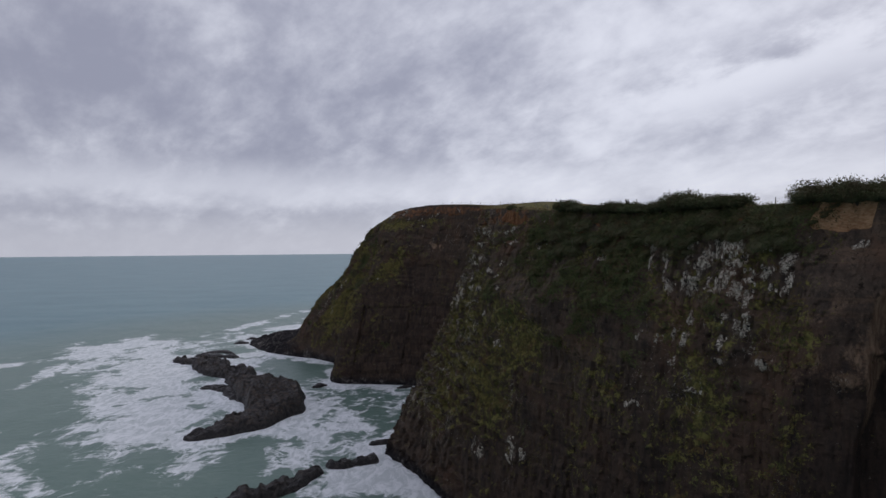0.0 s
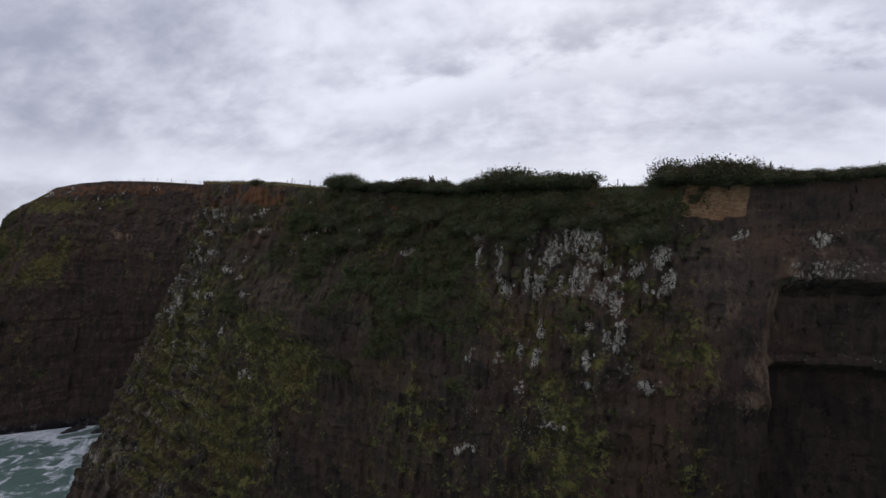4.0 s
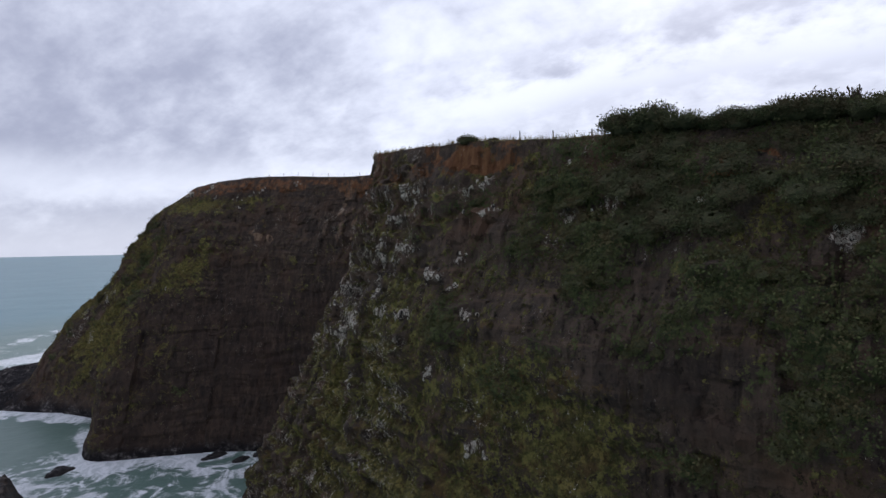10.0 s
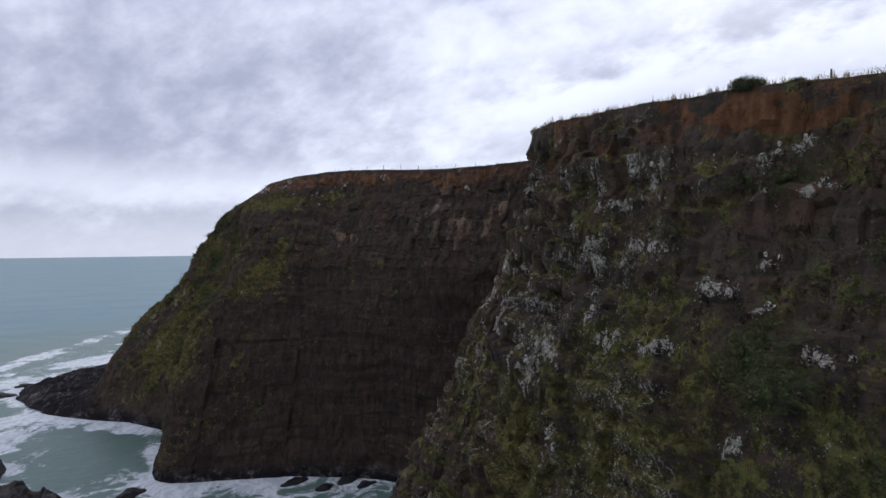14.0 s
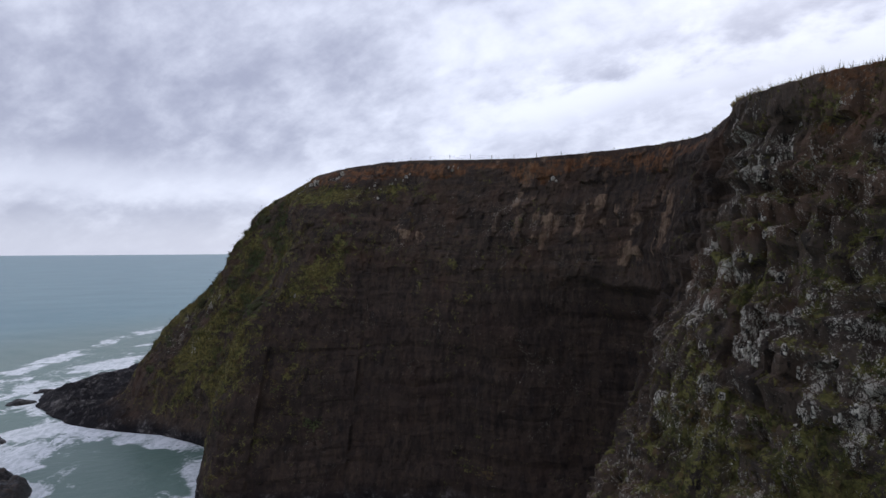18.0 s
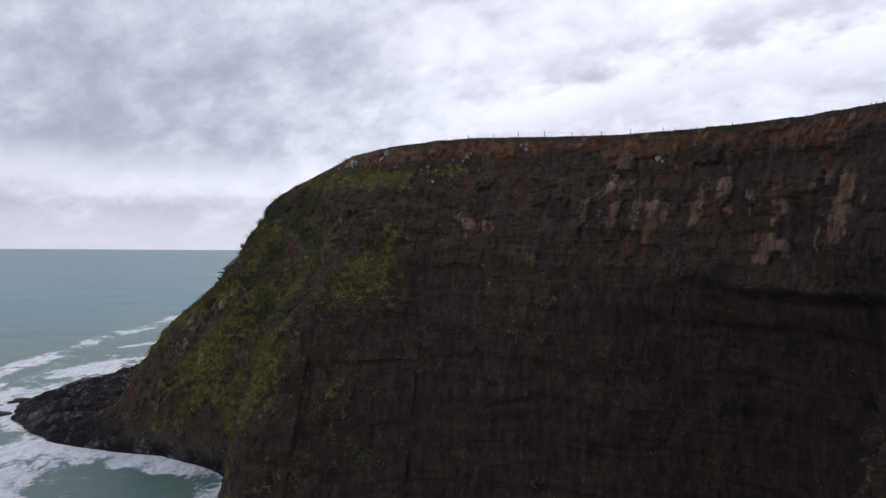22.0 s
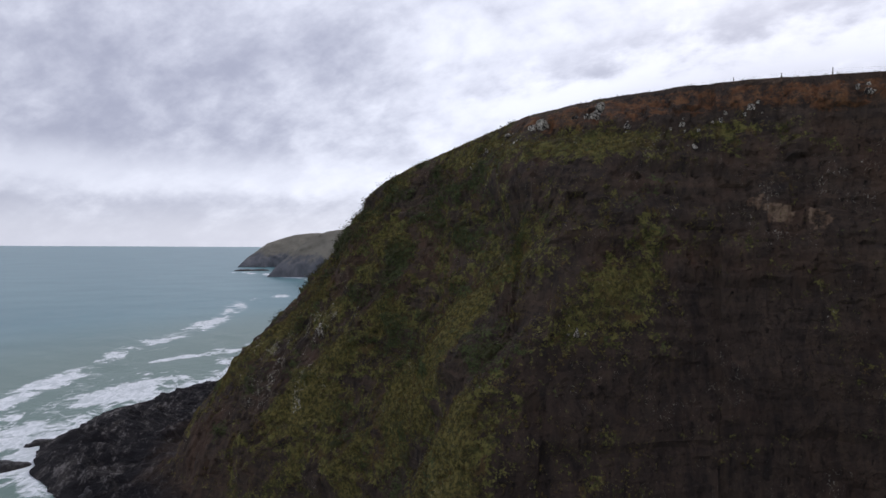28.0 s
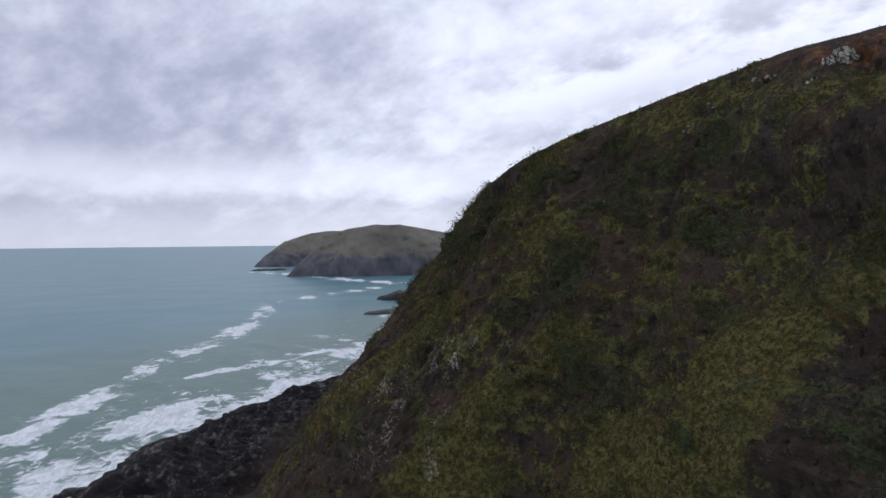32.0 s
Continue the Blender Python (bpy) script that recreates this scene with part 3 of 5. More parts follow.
BARE_PATCHES = [(81.3, 45.9, 6.0, 4.3), (74.0, 49.9, 3.2, 3.5), (82.6, 37.0, 4.1, 2.8), (59.6, 41.5, 2.4, 2.2), (46.6, 43.7, 1.4, 2.9), (67.3, 44.9, 3.5, 3.5), (53.3, 44.5, 1.6, 2.6), (118.0, 52.5, 3.0, 1.3), (131.0, 46.0, 3.5, 3.0), (124.0, 49.0, 3.0, 1.5)]
EARTH_PATCHES = [(109.3, 64.6, 3.6, 1.3), (103.5, 64.0, 1.6, 0.8), (72.0, 61.6, 1.2, 0.9), (80.8, 61.8, 2.6, 0.6), (82.0, 59.4, 1.4, 1.7), (50.5, 61.6, 0.9, 0.8)]
# bay wall: station, height, half width in stations, half height
TAN_PANELS = [(14.64, 63.1, 0.12, 2.0), (14.68, 66.6, 0.1, 1.1), (14.6, 55.2, 0.1, 3.0), (13.77, 54.2, 0.12, 2.6), (13.62, 52.8, 0.07, 2.8), (15.86, 58.6, 0.07, 1.3), (16.03, 60.0, 0.08, 0.9), (15.67, 58.5, 0.035, 2.2), (14.86, 35.2, 0.11, 0.5), (13.3, 66.0, 0.05, 4.0), (14.1, 66.0, 0.06, 3.4), (14.32, 61.0, 0.04, 4.0), (13.95, 62.0, 0.04, 3.0)]
GREEN_LEDGES = [(16.24, 70.2, 0.6, 1.2), (16.88, 50.3, 0.25, 2.0), (15.35, 51.8, 0.12, 1.3), (15.55, 67.6, 0.25, 1.4), (15.8, 62.5, 0.1, 2.6), (17.2, 68.0, 0.4, 2.5)]


def patches(u, w, rows, square=False):
    """1 inside the ellipses or panels (u, w, half width, half height), 0 outside."""
    out = np.zeros(u.shape)
    for a, b, hu, hw in rows:
        du, dw = np.abs(u - a) / hu, np.abs(w - b) / hw
        out = np.maximum(out, 1 - (smooth(np.maximum(du, dw), 0.85, 1.1) if square else smooth(np.hypot(du, dw), 0.35, 1.4)))
    return out


def roughen(P, idx):
    """Relief of the faces and the masks of turf, scrub, lichen and bare earth."""
    x, y, z = P[..., 0], P[..., 1], P[..., 2]
    du, dv = np.gradient(P, axis=0), np.gradient(P, axis=1)
    nrm = np.cross(dv, du)
    nrm /= np.maximum(np.linalg.norm(nrm, axis=2, keepdims=True), 1e-6)
    sea = np.concatenate([P[:, :1, :2] - FOCUS[:2], np.zeros_like(P[:, :1, :1])], 2)
    nrm *= np.sign((nrm[:, 130:131] * sea).sum(2, keepdims=True))
    v = np.clip(z / P[:, LEVELS - 1:LEVELS, 2], 0, 1)
    on_face = (np.arange(P.shape[1]) < LEVELS) + 0 * z
    face = (0.35 + 0.65 * smooth(v, 0.0, 0.03)) * (1 - 0.85 * smooth(v, 0.95, 1.0)) * on_face
    along = np.concatenate([[0], np.cumsum(np.linalg.norm(np.diff(0.5 * (P[:, 0] + P[:, LEVELS - 1]), axis=0), axis=1))])[:, None] + 0 * z
    i = idx[:, None] + (2.2 * smooth(idx[:, None], 15.5, 17.0) + 0.5) * (fbm(x / 9, y / 9, z / 13, 4, 15) - 0.5)
    s = 0.874 * y - 0.486 * x                      # run of the near face
    near, bay, point = 1 - smooth(i, 11.5, 12.5), within(i, 12, 18.0, 0.5), smooth(i, 17.5, 18.5)
    big = fbm(x / 16, y / 16, z / 22, 3, 3) - 0.5
    mid_ = fbm(x / 5, y / 5, z / 7, 3, 9) - 0.5
    turf = fbm(x / 8, y / 8, z / 8, 4, 21)
    patchy = fbm(x / 3.2, y / 3.2, z / 3.2, 4, 27)
    # upright blocks between joints
    wob = fbm(x / 3, y / 3, z / 3, 2, 31) * 1.4
    bu = (along + wob) / 1.15
    col = np.floor(bu).astype(np.int64)
    bz = (z + wob * 0.6) / 2.4 + lattice(col, 0, 0, 5)
    block = lattice(col, np.floor(bz).astype(np.int64), 0, 7) - 0.5
    joint = np.maximum(np.abs(bu - np.floor(bu) - 0.5) - 0.38, 0) * 6
    slab_u = (along + 2.0 * wob) / 3.4
    slab_c = np.floor(slab_u).astype(np.int64)
    slab = lattice(slab_c, np.floor((z + wob) / 6.5 + lattice(slab_c, 3, 0, 8)).astype(np.int64), 2, 9) - 0.5
    ledge = fbm(z / 1.7 + big * 3, along / 40, 0 * z, 3, 41) - 0.5
    shelf_line = fbm(z / 4.5, along / 60, 0 * z, 2, 43) - 0.5
    # ragged run and height for the outlines of the patches
    rag_s = s + 2.4 * (fbm(along / 1.1, z / 2.0, 0 * z, 4, 151, 0.65) - 0.5)
    rag_z = z + 2.4 * (fbm(along / 1.1 + 31, z / 2.0, 0 * z, 4, 153, 0.65) - 0.5)
    white = near * patches(rag_s, rag_z, LICHEN) * smooth(fbm(along / 0.75, z / 1.3, 0 * z, 3, 159) + 0.07 * (1 - smooth(s, 64, 80)), 0.34, 0.52) * (1 - 0.4 * smooth(s, 119, 126))
    soft_s, soft_z = s + 5 * mid_, z + 5 * (fbm(x / 5 + 8, y / 5, z / 5, 3, 155) - 0.5)
    rag_i = idx[:, None] + 0.16 * (patchy - 0.5)
    # broken terraces: upright risers of rock, turf on the treads
    step_ = (z + 7 * (fbm(along / 14, z / 30, 0 * z, 3, 161) - 0.5) + 2.6 * (fbm(x / 2.2, y / 2.2, z / 2.2, 3, 163) - 0.5)) / 2.7
    saw = step_ - np.floor(step_)
    tread = smooth(saw, 0.62, 0.78) * (1 - smooth(saw, 0.94, 1.0))
    riser = within(saw, 0.12, 0.6, 0.08)
    broken = smooth(fbm(along / 5, z / 4, 0 * z, 3, 167), 0.42, 0.56)
    stair = broken * (near * (0.3 + 0.7 * smooth(s, 92, 110)) * smooth(s, 40, 46) + 0.55 * point * smooth(z, 8, 16))
    # turf: olive cover
    grass = turf - 0.16
    grass += near * (0.12 * within(s, 92, 150, 8) * (1 - smooth(z, 40, 56)) + 0.07 * within(s, 118, 160, 8) + 0.02 * within(s, 40, 60, 4) * within(z, 28, 46, 4) + 0.1 * within(s, 90, 116, 5) * within(z, 22, 50, 6)
                     - 0.12 * within(s, 56, 84, 6) * (1 - smooth(z, 40, 48)) - 0.4 * (1 - smooth(s, 36, 41)) + 0.17 * patches(soft_s, soft_z, TURF_PATCHES) - 0.34 * patches(soft_s, soft_z, BARE_PATCHES) - 0.5 * white)
    grass -= near * 0.4 * (1 - smooth(z + 8 * mid_, 10, 24))
    grass += stair * (0.2 * tread - 0.26 * riser)
    grass += bay * 0.27 * patches(rag_i, rag_z, GREEN_LEDGES)
    grass += -near * smooth(i, 9.7, 10.2) * (0.12 + 0.3 * smooth(z, 28, 40)) + bay * (-0.36 + 0.3 * smooth(i, 16.4, 17.6) * smooth(z, 18, 40) + 0.42 * within(z + 5 * (patchy - 0.5), 66, 71, 1.2) * smooth(idx[:, None], 15.4, 16.3) + 0.16 * within(i, 16, 19, 0.5) * within(z, 44, 60, 4))
    grass += point * (0.05 + 0.2 * within(i, 18.5, 21, 0.6) * (1 - smooth(z, 26, 40)) + 0.13 * within(i, 17.6, 20.6, 0.4) * within(z, 12, 58, 5) - 0.6 * (1 - smooth(z, 2.5, 6)) * smooth(i, 20.5, 22) - 0.3 * (1 - smooth(z, 5, 22)) * (1 - smooth(i, 20.5, 21.5)))
    spur = z - (53 - 11.9 * (idx[:, None] - 18.1)) + 6 * mid_
    spur = within(spur, -2, 11, 3) * within(idx[:, None], 17.5, 20.9, 0.3)
    grass += 0.16 * spur - 0.22 * point * within(idx[:, None], 19.5, 23, 0.5) * (1 - smooth(z, 12, 28))
    gully = fbm((along + 0.9 * z) / 6.0, z / 34, 0 * z, 4, 83) - 0.5
    grass += point * (1.1 * (patchy - 0.5) + 0.7 * (turf - 0.5))
    grass += 1.5 * gully * within(i, 17.4, 22.5, 0.4) * within(z, 6, 64, 6)
    grass = np.where(on_face > 0, grass, 0.8)
    # scrub: dark green bushes
    scrub = 1.5 * (fbm(x / 5, y / 5, z / 4, 4, 77) - 0.5) + 0.08
    scrub += near * (0.22 * within(s, 58, 114, 6) * within(z, 46, 66, 4) + 0.24 * within(s, 38, 62, 3) * within(z, 58.5, 66, 1.5) - 0.34 * smooth(s, 103, 113)
                     - 0.2 * (1 - smooth(z, 34, 44)) - 0.6 * (1 - smooth(s, 37, 42)))
    scrub += bay * (-0.12 - 0.3 * (1 - smooth(i, 16, 17)) + 0.1 * within(z, 52, 66, 3)) + point * (0.02 + 0.16 * within(z, 50, 68, 4) + 0.06 * within(z, 30, 50, 5))
    scrub -= 1.0 * (1 - smooth(z, 8, 16))
    scrub = np.where(on_face > 0, scrub, -0.4)
    # bare earth under the brow, and a fallen scar
    earth = near * (0.75 * patches(soft_s, soft_z, EARTH_PATCHES) + 0.5 * within(s, 98, 130, 4) * smooth(v, 0.87, 0.95) * smooth(patchy, 0.4, 0.56))
    earth += bay * (0.5 * smooth(v, 0.915 + 0.12 * big, 0.945 + 0.12 * big) * (1 - smooth(v, 0.985, 1.0))) + point * 0.35 * smooth(v, 0.93, 0.97) * (1 - smooth(i, 19.2, 20)) * (1 - smooth(v, 0.985, 1.0))
    scar = near * within(s + 2 * mid_, 36.0, 42.2, 0.3) * within(z + 1.2 * mid_ + 0.4 * block, 59.3, 62.6, 0.25)
    # upright columns with pale lichen on their fronts
    cu = (along + 0.5 * wob) / 1.45 + 0.35 * (lattice(np.floor(z / 9).astype(np.int64), 1, 4, 3) - 0.5)
    cc = np.floor(cu).astype(np.int64)
    ch = (z + 1.5 * (wob - 0.7)) / 4.3 + lattice(cc, 4, 1, 11)
    cell = lattice(cc, np.floor(ch).astype(np.int64), 5, 13)
    edge = np.maximum(np.abs(cu - np.floor(cu) - 0.5) * 2, 0.9 * np.abs(ch - np.floor(ch) - 0.5) * 2)
    crest = 59.0 - 0.06 * (s - 42) + 2.0 * big
    band = near * within(s, 41.3, 62.5, 0.8) * within(z, crest - 9.2, crest - 0.6, 0.7) + 0.75 * near * within(s, 62, 76, 1.5) * within(z, crest - 7, crest - 1.0, 0.8) + 0.36 * near * within(s, 41.5, 58, 2) * within(z, 41.5, 47, 1.0) + 0.7 * near * within(s, 86, 101, 2) * within(z, 57.3, 61.2, 0.6)
    # pale lichen
    fleck = fbm(along / 0.9, z / 1.6, 0 * z, 4, 51)
    wide = fbm(along / 4.5, z / 4.0, 0 * z, 3, 57)
    lichen = 0.55 * (fleck - 0.5) + 0.45 * (wide - 0.5)
    row = smooth(fbm(z / 1.1 + big * 5, along / 9, 0 * z, 3, 59), 0.52, 0.66)
    lichen += near * (-0.3 + (0.19 + 0.1 * row) * smooth(s, 104, 116) * (1 - smooth(i, 10.2, 10.8)) * within(z, 10, 67, 4) + 0.12 * within(s, 42, 66, 4) * within(z, 34, 50, 3) + 0.13 * within(s, 80, 104, 4) * within(z, 54, 63, 2) + 0.11 * within(s, 86, 106, 6) * within(z, 24, 50, 5))
    lichen += near * white * (0.6 - 0.6 * lichen)
    lichen += bay * (-0.3 + 0.06 * within(z, 66, 73, 2) * smooth(i, 15.5, 17) + 0.12 * within(z, 52, 68, 4) * within(i, 14, 16.2, 0.4)) + point * (-0.28)
    lichen += point * (0.29 * within(i, 20.6, 22.4, 0.3) * within(z, 20, 42, 3) * smooth(fbm(along / 3, z / 4, 0 * z, 2, 173), 0.44, 0.56))
    lichen += 0.07 * near * stair * riser * smooth(s, 96, 108)
    lichen -= 0.2 * smooth(scrub, 0.34, 0.5) * near * (1 - white)
    scrub -= 0.5 * white
    lichen = np.where(on_face > 0, lichen, -1.0)
    past = near * (1 - smooth(s + 2 * mid_, 32.6, 34.0)) * smooth(idx[:, None], 0.6, 1.4)
    lichen += past * (0.34 * within(z + 1.5 * mid_, 53.0, 54.9, 0.3) + 0.24 * within(z + 1.5 * mid_, 45.9, 46.8, 0.2) + 0.12 * within(z, 56, 58.5, 0.5))
    # hewn tan blocks in the bay wall
    pale = bay * (0.16 * smooth(i, 12, 13) * smooth(z, 46 + 16 * big, 54 + 16 * big) * (0.4 + 2.4 * mid_ + 1.2 * slab) + 0.5 * patches(rag_i, z + 0.6 * block, TAN_PANELS, True) * (0.7 + 0.7 * slab + 0.5 * block) + 0.34 * smooth(fbm(along / 1.7, z / 10, 0 * z, 4, 157), 0.5, 0.62) * smooth(z, 51 + 6 * mid_, 55 + 6 * mid_) * within(i, 12.6, 15.3, 0.3) * smooth(wide, 0.4, 0.55) + 0.2 * smooth(cell, 0.7, 0.78) * (1 - smooth(edge, 0.8, 0.98)) * smooth(z, 50 + 14 * big, 56 + 14 * big) * within(i, 12.5, 17.2, 0.4) * smooth(wide, 0.42, 0.55))
    pale += near * (1 - smooth(s, 40, 43)) * within(z, 40, 60, 3) * (0.26 + 0.9 * (patchy - 0.5) + 0.9 * shelf_line - 0.3 * past * (1 - smooth(z, 52, 53)))
    pale += near * 0.5 * within(s + 2 * mid_, 32.6, 33.8, 0.4) * within(z, 36, 56, 3)
    pale += 0.9 * np.exp(-((x + 99) / 7) ** 2 - ((y - 347) / 9) ** 2) * (z < 14) * point * (0.4 + 1.2 * patchy)
    strand = point * (1 - smooth(z, 4, 10)) * smooth(i, 20.4, 21.4)
    rocky = (1 - 0.75 * smooth(grass, 0.38, 0.6)) * (1 - strand)
    d = (2.4 * near + 1.6 * bay + 2.2 * point) * big + 1.1 * mid_ + rocky * ((0.75 - (0.3 + 0.25 * (1 - smooth(z, 44, 52))) * bay - 0.5 * near * (1 - smooth(s, 38, 41))) * block + (0.35 + 0.75 * smooth(z, 46, 54)) * bay * slab - 0.25 * joint * (1 - 0.7 * bay * (1 - smooth(z, 44, 52)))) + (0.7 + 0.5 * bay) * ledge + 1.3 * shelf_line * (0.4 + bay + 1.6 * near * (1 - smooth(s, 38, 41)))
    d += (1 - rocky) * 1.0 * (patchy - 0.5) + (0.4 + 2.2 * (fbm(x / 1.5, y / 1.5, z / 1.3, 3, 171) - 0.3)) * smooth(scrub, 0.3, 0.5)
    d += near * smooth(s, 108, 122) * (0.9 * block + 1.2 * ledge) + 0.35 * white + band * (1.0 * (cell - 0.5) - 0.5 * smooth(edge, 0.8, 0.97))
    d += stair * (0.85 * smooth(saw, 0.0, 0.7) - 0.85 * smooth(saw, 0.7, 1.0) - 0.3)
    # the undercut of the bay wall and the recess past the scar
    lip = 49.5 + 5 * big + 3 * mid_
    d -= bay * (1.2 + 7.6 * within(i, 12.3, 14.2, 0.6)) * within(i, 12.2, 15.2, 0.7) * (0.35 * (1 - smooth(z, lip - 2.0, lip)) + 0.65 * (1 - smooth(z, lip - 14, lip))) * smooth(z, 0.5, 14)
    eave = 52.8 + 1.2 * mid_ + 0.5 * block
    sill = 45.6 + 1.2 * mid_ + 0.5 * block
    d -= 0.7 * scar + near * 1.4 * (1 - smooth(s, 33, 40)) * (1 - smooth(z, 44, 60))
    d += past * (0.9 * within(z, eave, eave + 2.2, 0.25) - 2.6 * (1 - smooth(z, eave - 0.5, eave + 0.1)) + 0.9 * within(z, sill, sill + 1.0, 0.2) - 1.5 * (1 - smooth(z, sill - 0.5, sill + 0.1)))
    d -= near * 1.4 * within(s, 86, 107, 4) * smooth(z, 46, 54)
    d -= near * (0.6 + 1.9 * smooth(s, 66, 80)) * within(s, 42, 100, 6) * (1 - smooth(z, 36 + 12 * big, 46 + 12 * big)) * smooth(v, 0.0, 0.1)
    # diagonal gullies on the grassy slope
    d += 4.6 * gully * within(i, 17.6, 22.0, 0.4) * within(z, 6, 62, 6)
    d += point * within(idx[:, None], 20.0, 21.4, 0.4) * 3.0 * within(z, 10, 60, 7) + point * within(idx[:, None], 21.4, 22.8, 0.4) * (3.0 * within(z, 10, 34, 8) - 2.8 * within(z, 44, 64, 5))
    d -= 4.5 * within(idx[:, None], 17.75, 18.85, 0.3) * within(z, 43, 62, 5)
    # low rock of the point
    d += point * (1 - smooth(z, 4, 14)) * smooth(i, 20.6, 21.6) * 2.4 * mid_ * smooth(z, 0.2, 1.5)
    P = P + nrm * (d * face)[..., None]
    lump = point * (1 - smooth(z, 4, 9)) * smooth(i, 21.0, 22) * smooth(z, 0.3, 2.0) * on_face
    out = sea[:, :, :2] / np.linalg.norm(sea[:, :, :2], axis=2, keepdims=True)
    jag = point * smooth(i, 20.4, 21.4) * (1 - smooth(z, 2, 9)) * on_face
    P[..., :2] += out * (jag * (13 * (fbm(x / 11, y / 11, 0 * z, 4, 97) - 0.5) ))[..., None]
    ridge = 1 - np.abs(2 * fbm((x + 0.5 * y) / 7, (y - 0.5 * x) / 18, 0 * z, 4, 93) - 1)
    slabs = lattice(np.floor((x + 0.5 * y) / 3.7).astype(np.int64), np.floor((y - 0.5 * x) / 9.1).astype(np.int64), 3, 17) - 0.5
    P[..., 2] += lump * (5.0 * (fbm(x / 8, y / 8, 0 * z, 5, 91, 0.6) - 0.44) + 3.6 * (ridge - 0.72) + 0.8 * slabs)
    P[..., 2] += (1 - on_face) * 0.5 * (fbm(x / 6, y / 6, 0 * z, 3, 95) - 0.5)
    wet = np.clip((1 - smooth(z, 1.0, 2.5 + 4 * patchy)) + jag * smooth(i, 21.8, 23.0) * (1 - smooth(z, 2, 5)), 0, 1) * on_face
    # painted shade: lower faces, bay wall, nose flank; bare patches are darker rock too
    flow = near * 0.7 * smooth(idx[:, None], 10.2, 10.9) + (bay + 0.6 * point) * (0.62 + 0.28 * (1 - smooth(i, 13.0, 14.2)) + 0.38 * (1 - smooth(z, 42 + 14 * big, 52 + 14 * big))) + near * (0.95 * (1 - smooth(z, 20 + 24 * big, 50 + 24 * big)) * (1 - 0.5 * smooth(s, 104, 116)) + 0.5 * patches(soft_s, soft_z, BARE_PATCHES) + 0.7 * (1 - smooth(s, 38, 42)) * (1 - smooth(z, 40, 52)) + 0.3 * (1 - smooth(s, 54, 74)) * (1 - smooth(z, 44, 54)))
    attrs = {"run": along, "flow": np.clip(flow, 0, 1.1), "grass": grass, "scrub": scrub, "lichen": lichen, "earth": earth, "scar": scar, "pale": pale, "wet": wet}
    return P, attrs, nrm, along


COAST, MASKS, NORMAL, ALONG = roughen(COAST, STATION_OF)


def coast_piece(name, lo, hi, mat, label):
    rows = np.nonzero((STATION_OF >= lo) & (STATION_OF <= hi))[0]
    P = COAST[rows]
    r, c = P.shape[:2]
    me = mesh_from(name, P.reshape(-1, 3), grid_faces(r, c)[:, ::-1], mat, {k: a[rows].ravel() for k, a in MASKS.items()}, flat=True)
    return tagged(new(name, me), label, "cliff", kind="structure")


CLIFF_NEAR = coast_piece("cliff_near", 0, 12, CLIFF, "steep dark basalt sea cliff with turf and pale lichen")
CLIFF_BAY = coast_piece("cliff_bay", 12, 19, HEADLAND, "sheer dark brown cliff above a narrow bay")
CLIFF_POINT = coast_piece("cliff_point", 19, 31, HEADLAND, "grassy headland slope ending in a rock point")

# ---- the sea ----


REEF_HEAD = [(-73, 179, 1.2, 3.5), (-64, 190, 3.6, 7), (-59, 203, 5.8, 10), (-63, 215, 6.8, 10), (-71, 227, 5.8, 9.5), (-83, 243, 3.8, 8)]
REEF_TAIL = [(-84, 243, 3.0, 6), (-95, 259, 2.3, 7), (-108, 278, 2.1, 8), (-122, 294, 1.9, 8), (-140, 301, 1.6, 7)]
REEF_LEDGE = [(-80, 224, 1.2, 4), (-88, 234, 1.5, 4), (-98, 240, 0.9, 3)]
REEF = REEF_HEAD + REEF_TAIL
SURF = [
    ([(-250, 262), (-205, 320), (-160, 395), (-146, 440), (-138, 505), (-116, 578), (-100, 670), (-102, 750), (-70, 800), (20, 900)], 9.0, 0.66),
    ([(-150, 345), (-136, 385), (-112, 430), (-80, 455), (-30, 480)], 16.0, 0.62),
    ([(-116, 480), (-87, 500), (-55, 520), (-20, 520)], 5.0, 0.6),
    ([(-60, 640), (-20, 640), (40, 700), (70, 800)], 7.0, 0.55),
    ([(-150, 1350), (-60, 1180), (60, 960)], 22.0, 0.6),
    ([(-6, 150), (-16, 158), (-22, 168)], 17.0, 1.1),
    ([(-200, 350), (-150, 282), (-112, 228), (-88, 196)], 30.0, 0.8),
    ([(-120, 300), (-104, 318), (-84, 306)], 9.0, 0.7),
    ([(-22, 152), (-36, 172), (-52, 186)], 9.0, 0.62),
]


def surf_line(X, Y, line, width):
    """1 on a breaking wave's crest, falling off unevenly behind it."""
    best = np.full(X.shape, 1e6)
    wx, wy = X + 14 * (fbm(X / 40, Y / 40, 0 * X, 3, 101) - 0.5), Y + 14 * (fbm(X / 40, Y / 40, 0 * X, 3, 107) - 0.5)
    for (ax, ay), (bx, by) in zip(line, line[1:]):
        t = np.clip(((wx - ax) * (bx - ax) + (wy - ay) * (by - ay)) / ((bx - ax) ** 2 + (by - ay) ** 2), 0, 1)
        best = np.minimum(best, np.hypot(wx - ax - t * (bx - ax), wy - ay - t * (by - ay)))
    w = width * (0.3 + 1.5 * fbm(X / 22, Y / 22, 0 * X, 3, 113))
    return (1 - smooth(best, 0.15 * w, 1.5 * w)) * (0.55 + 0.9 * smooth(fbm(X / 13, Y / 18, 0 * X, 4, 117), 0.36, 0.6))


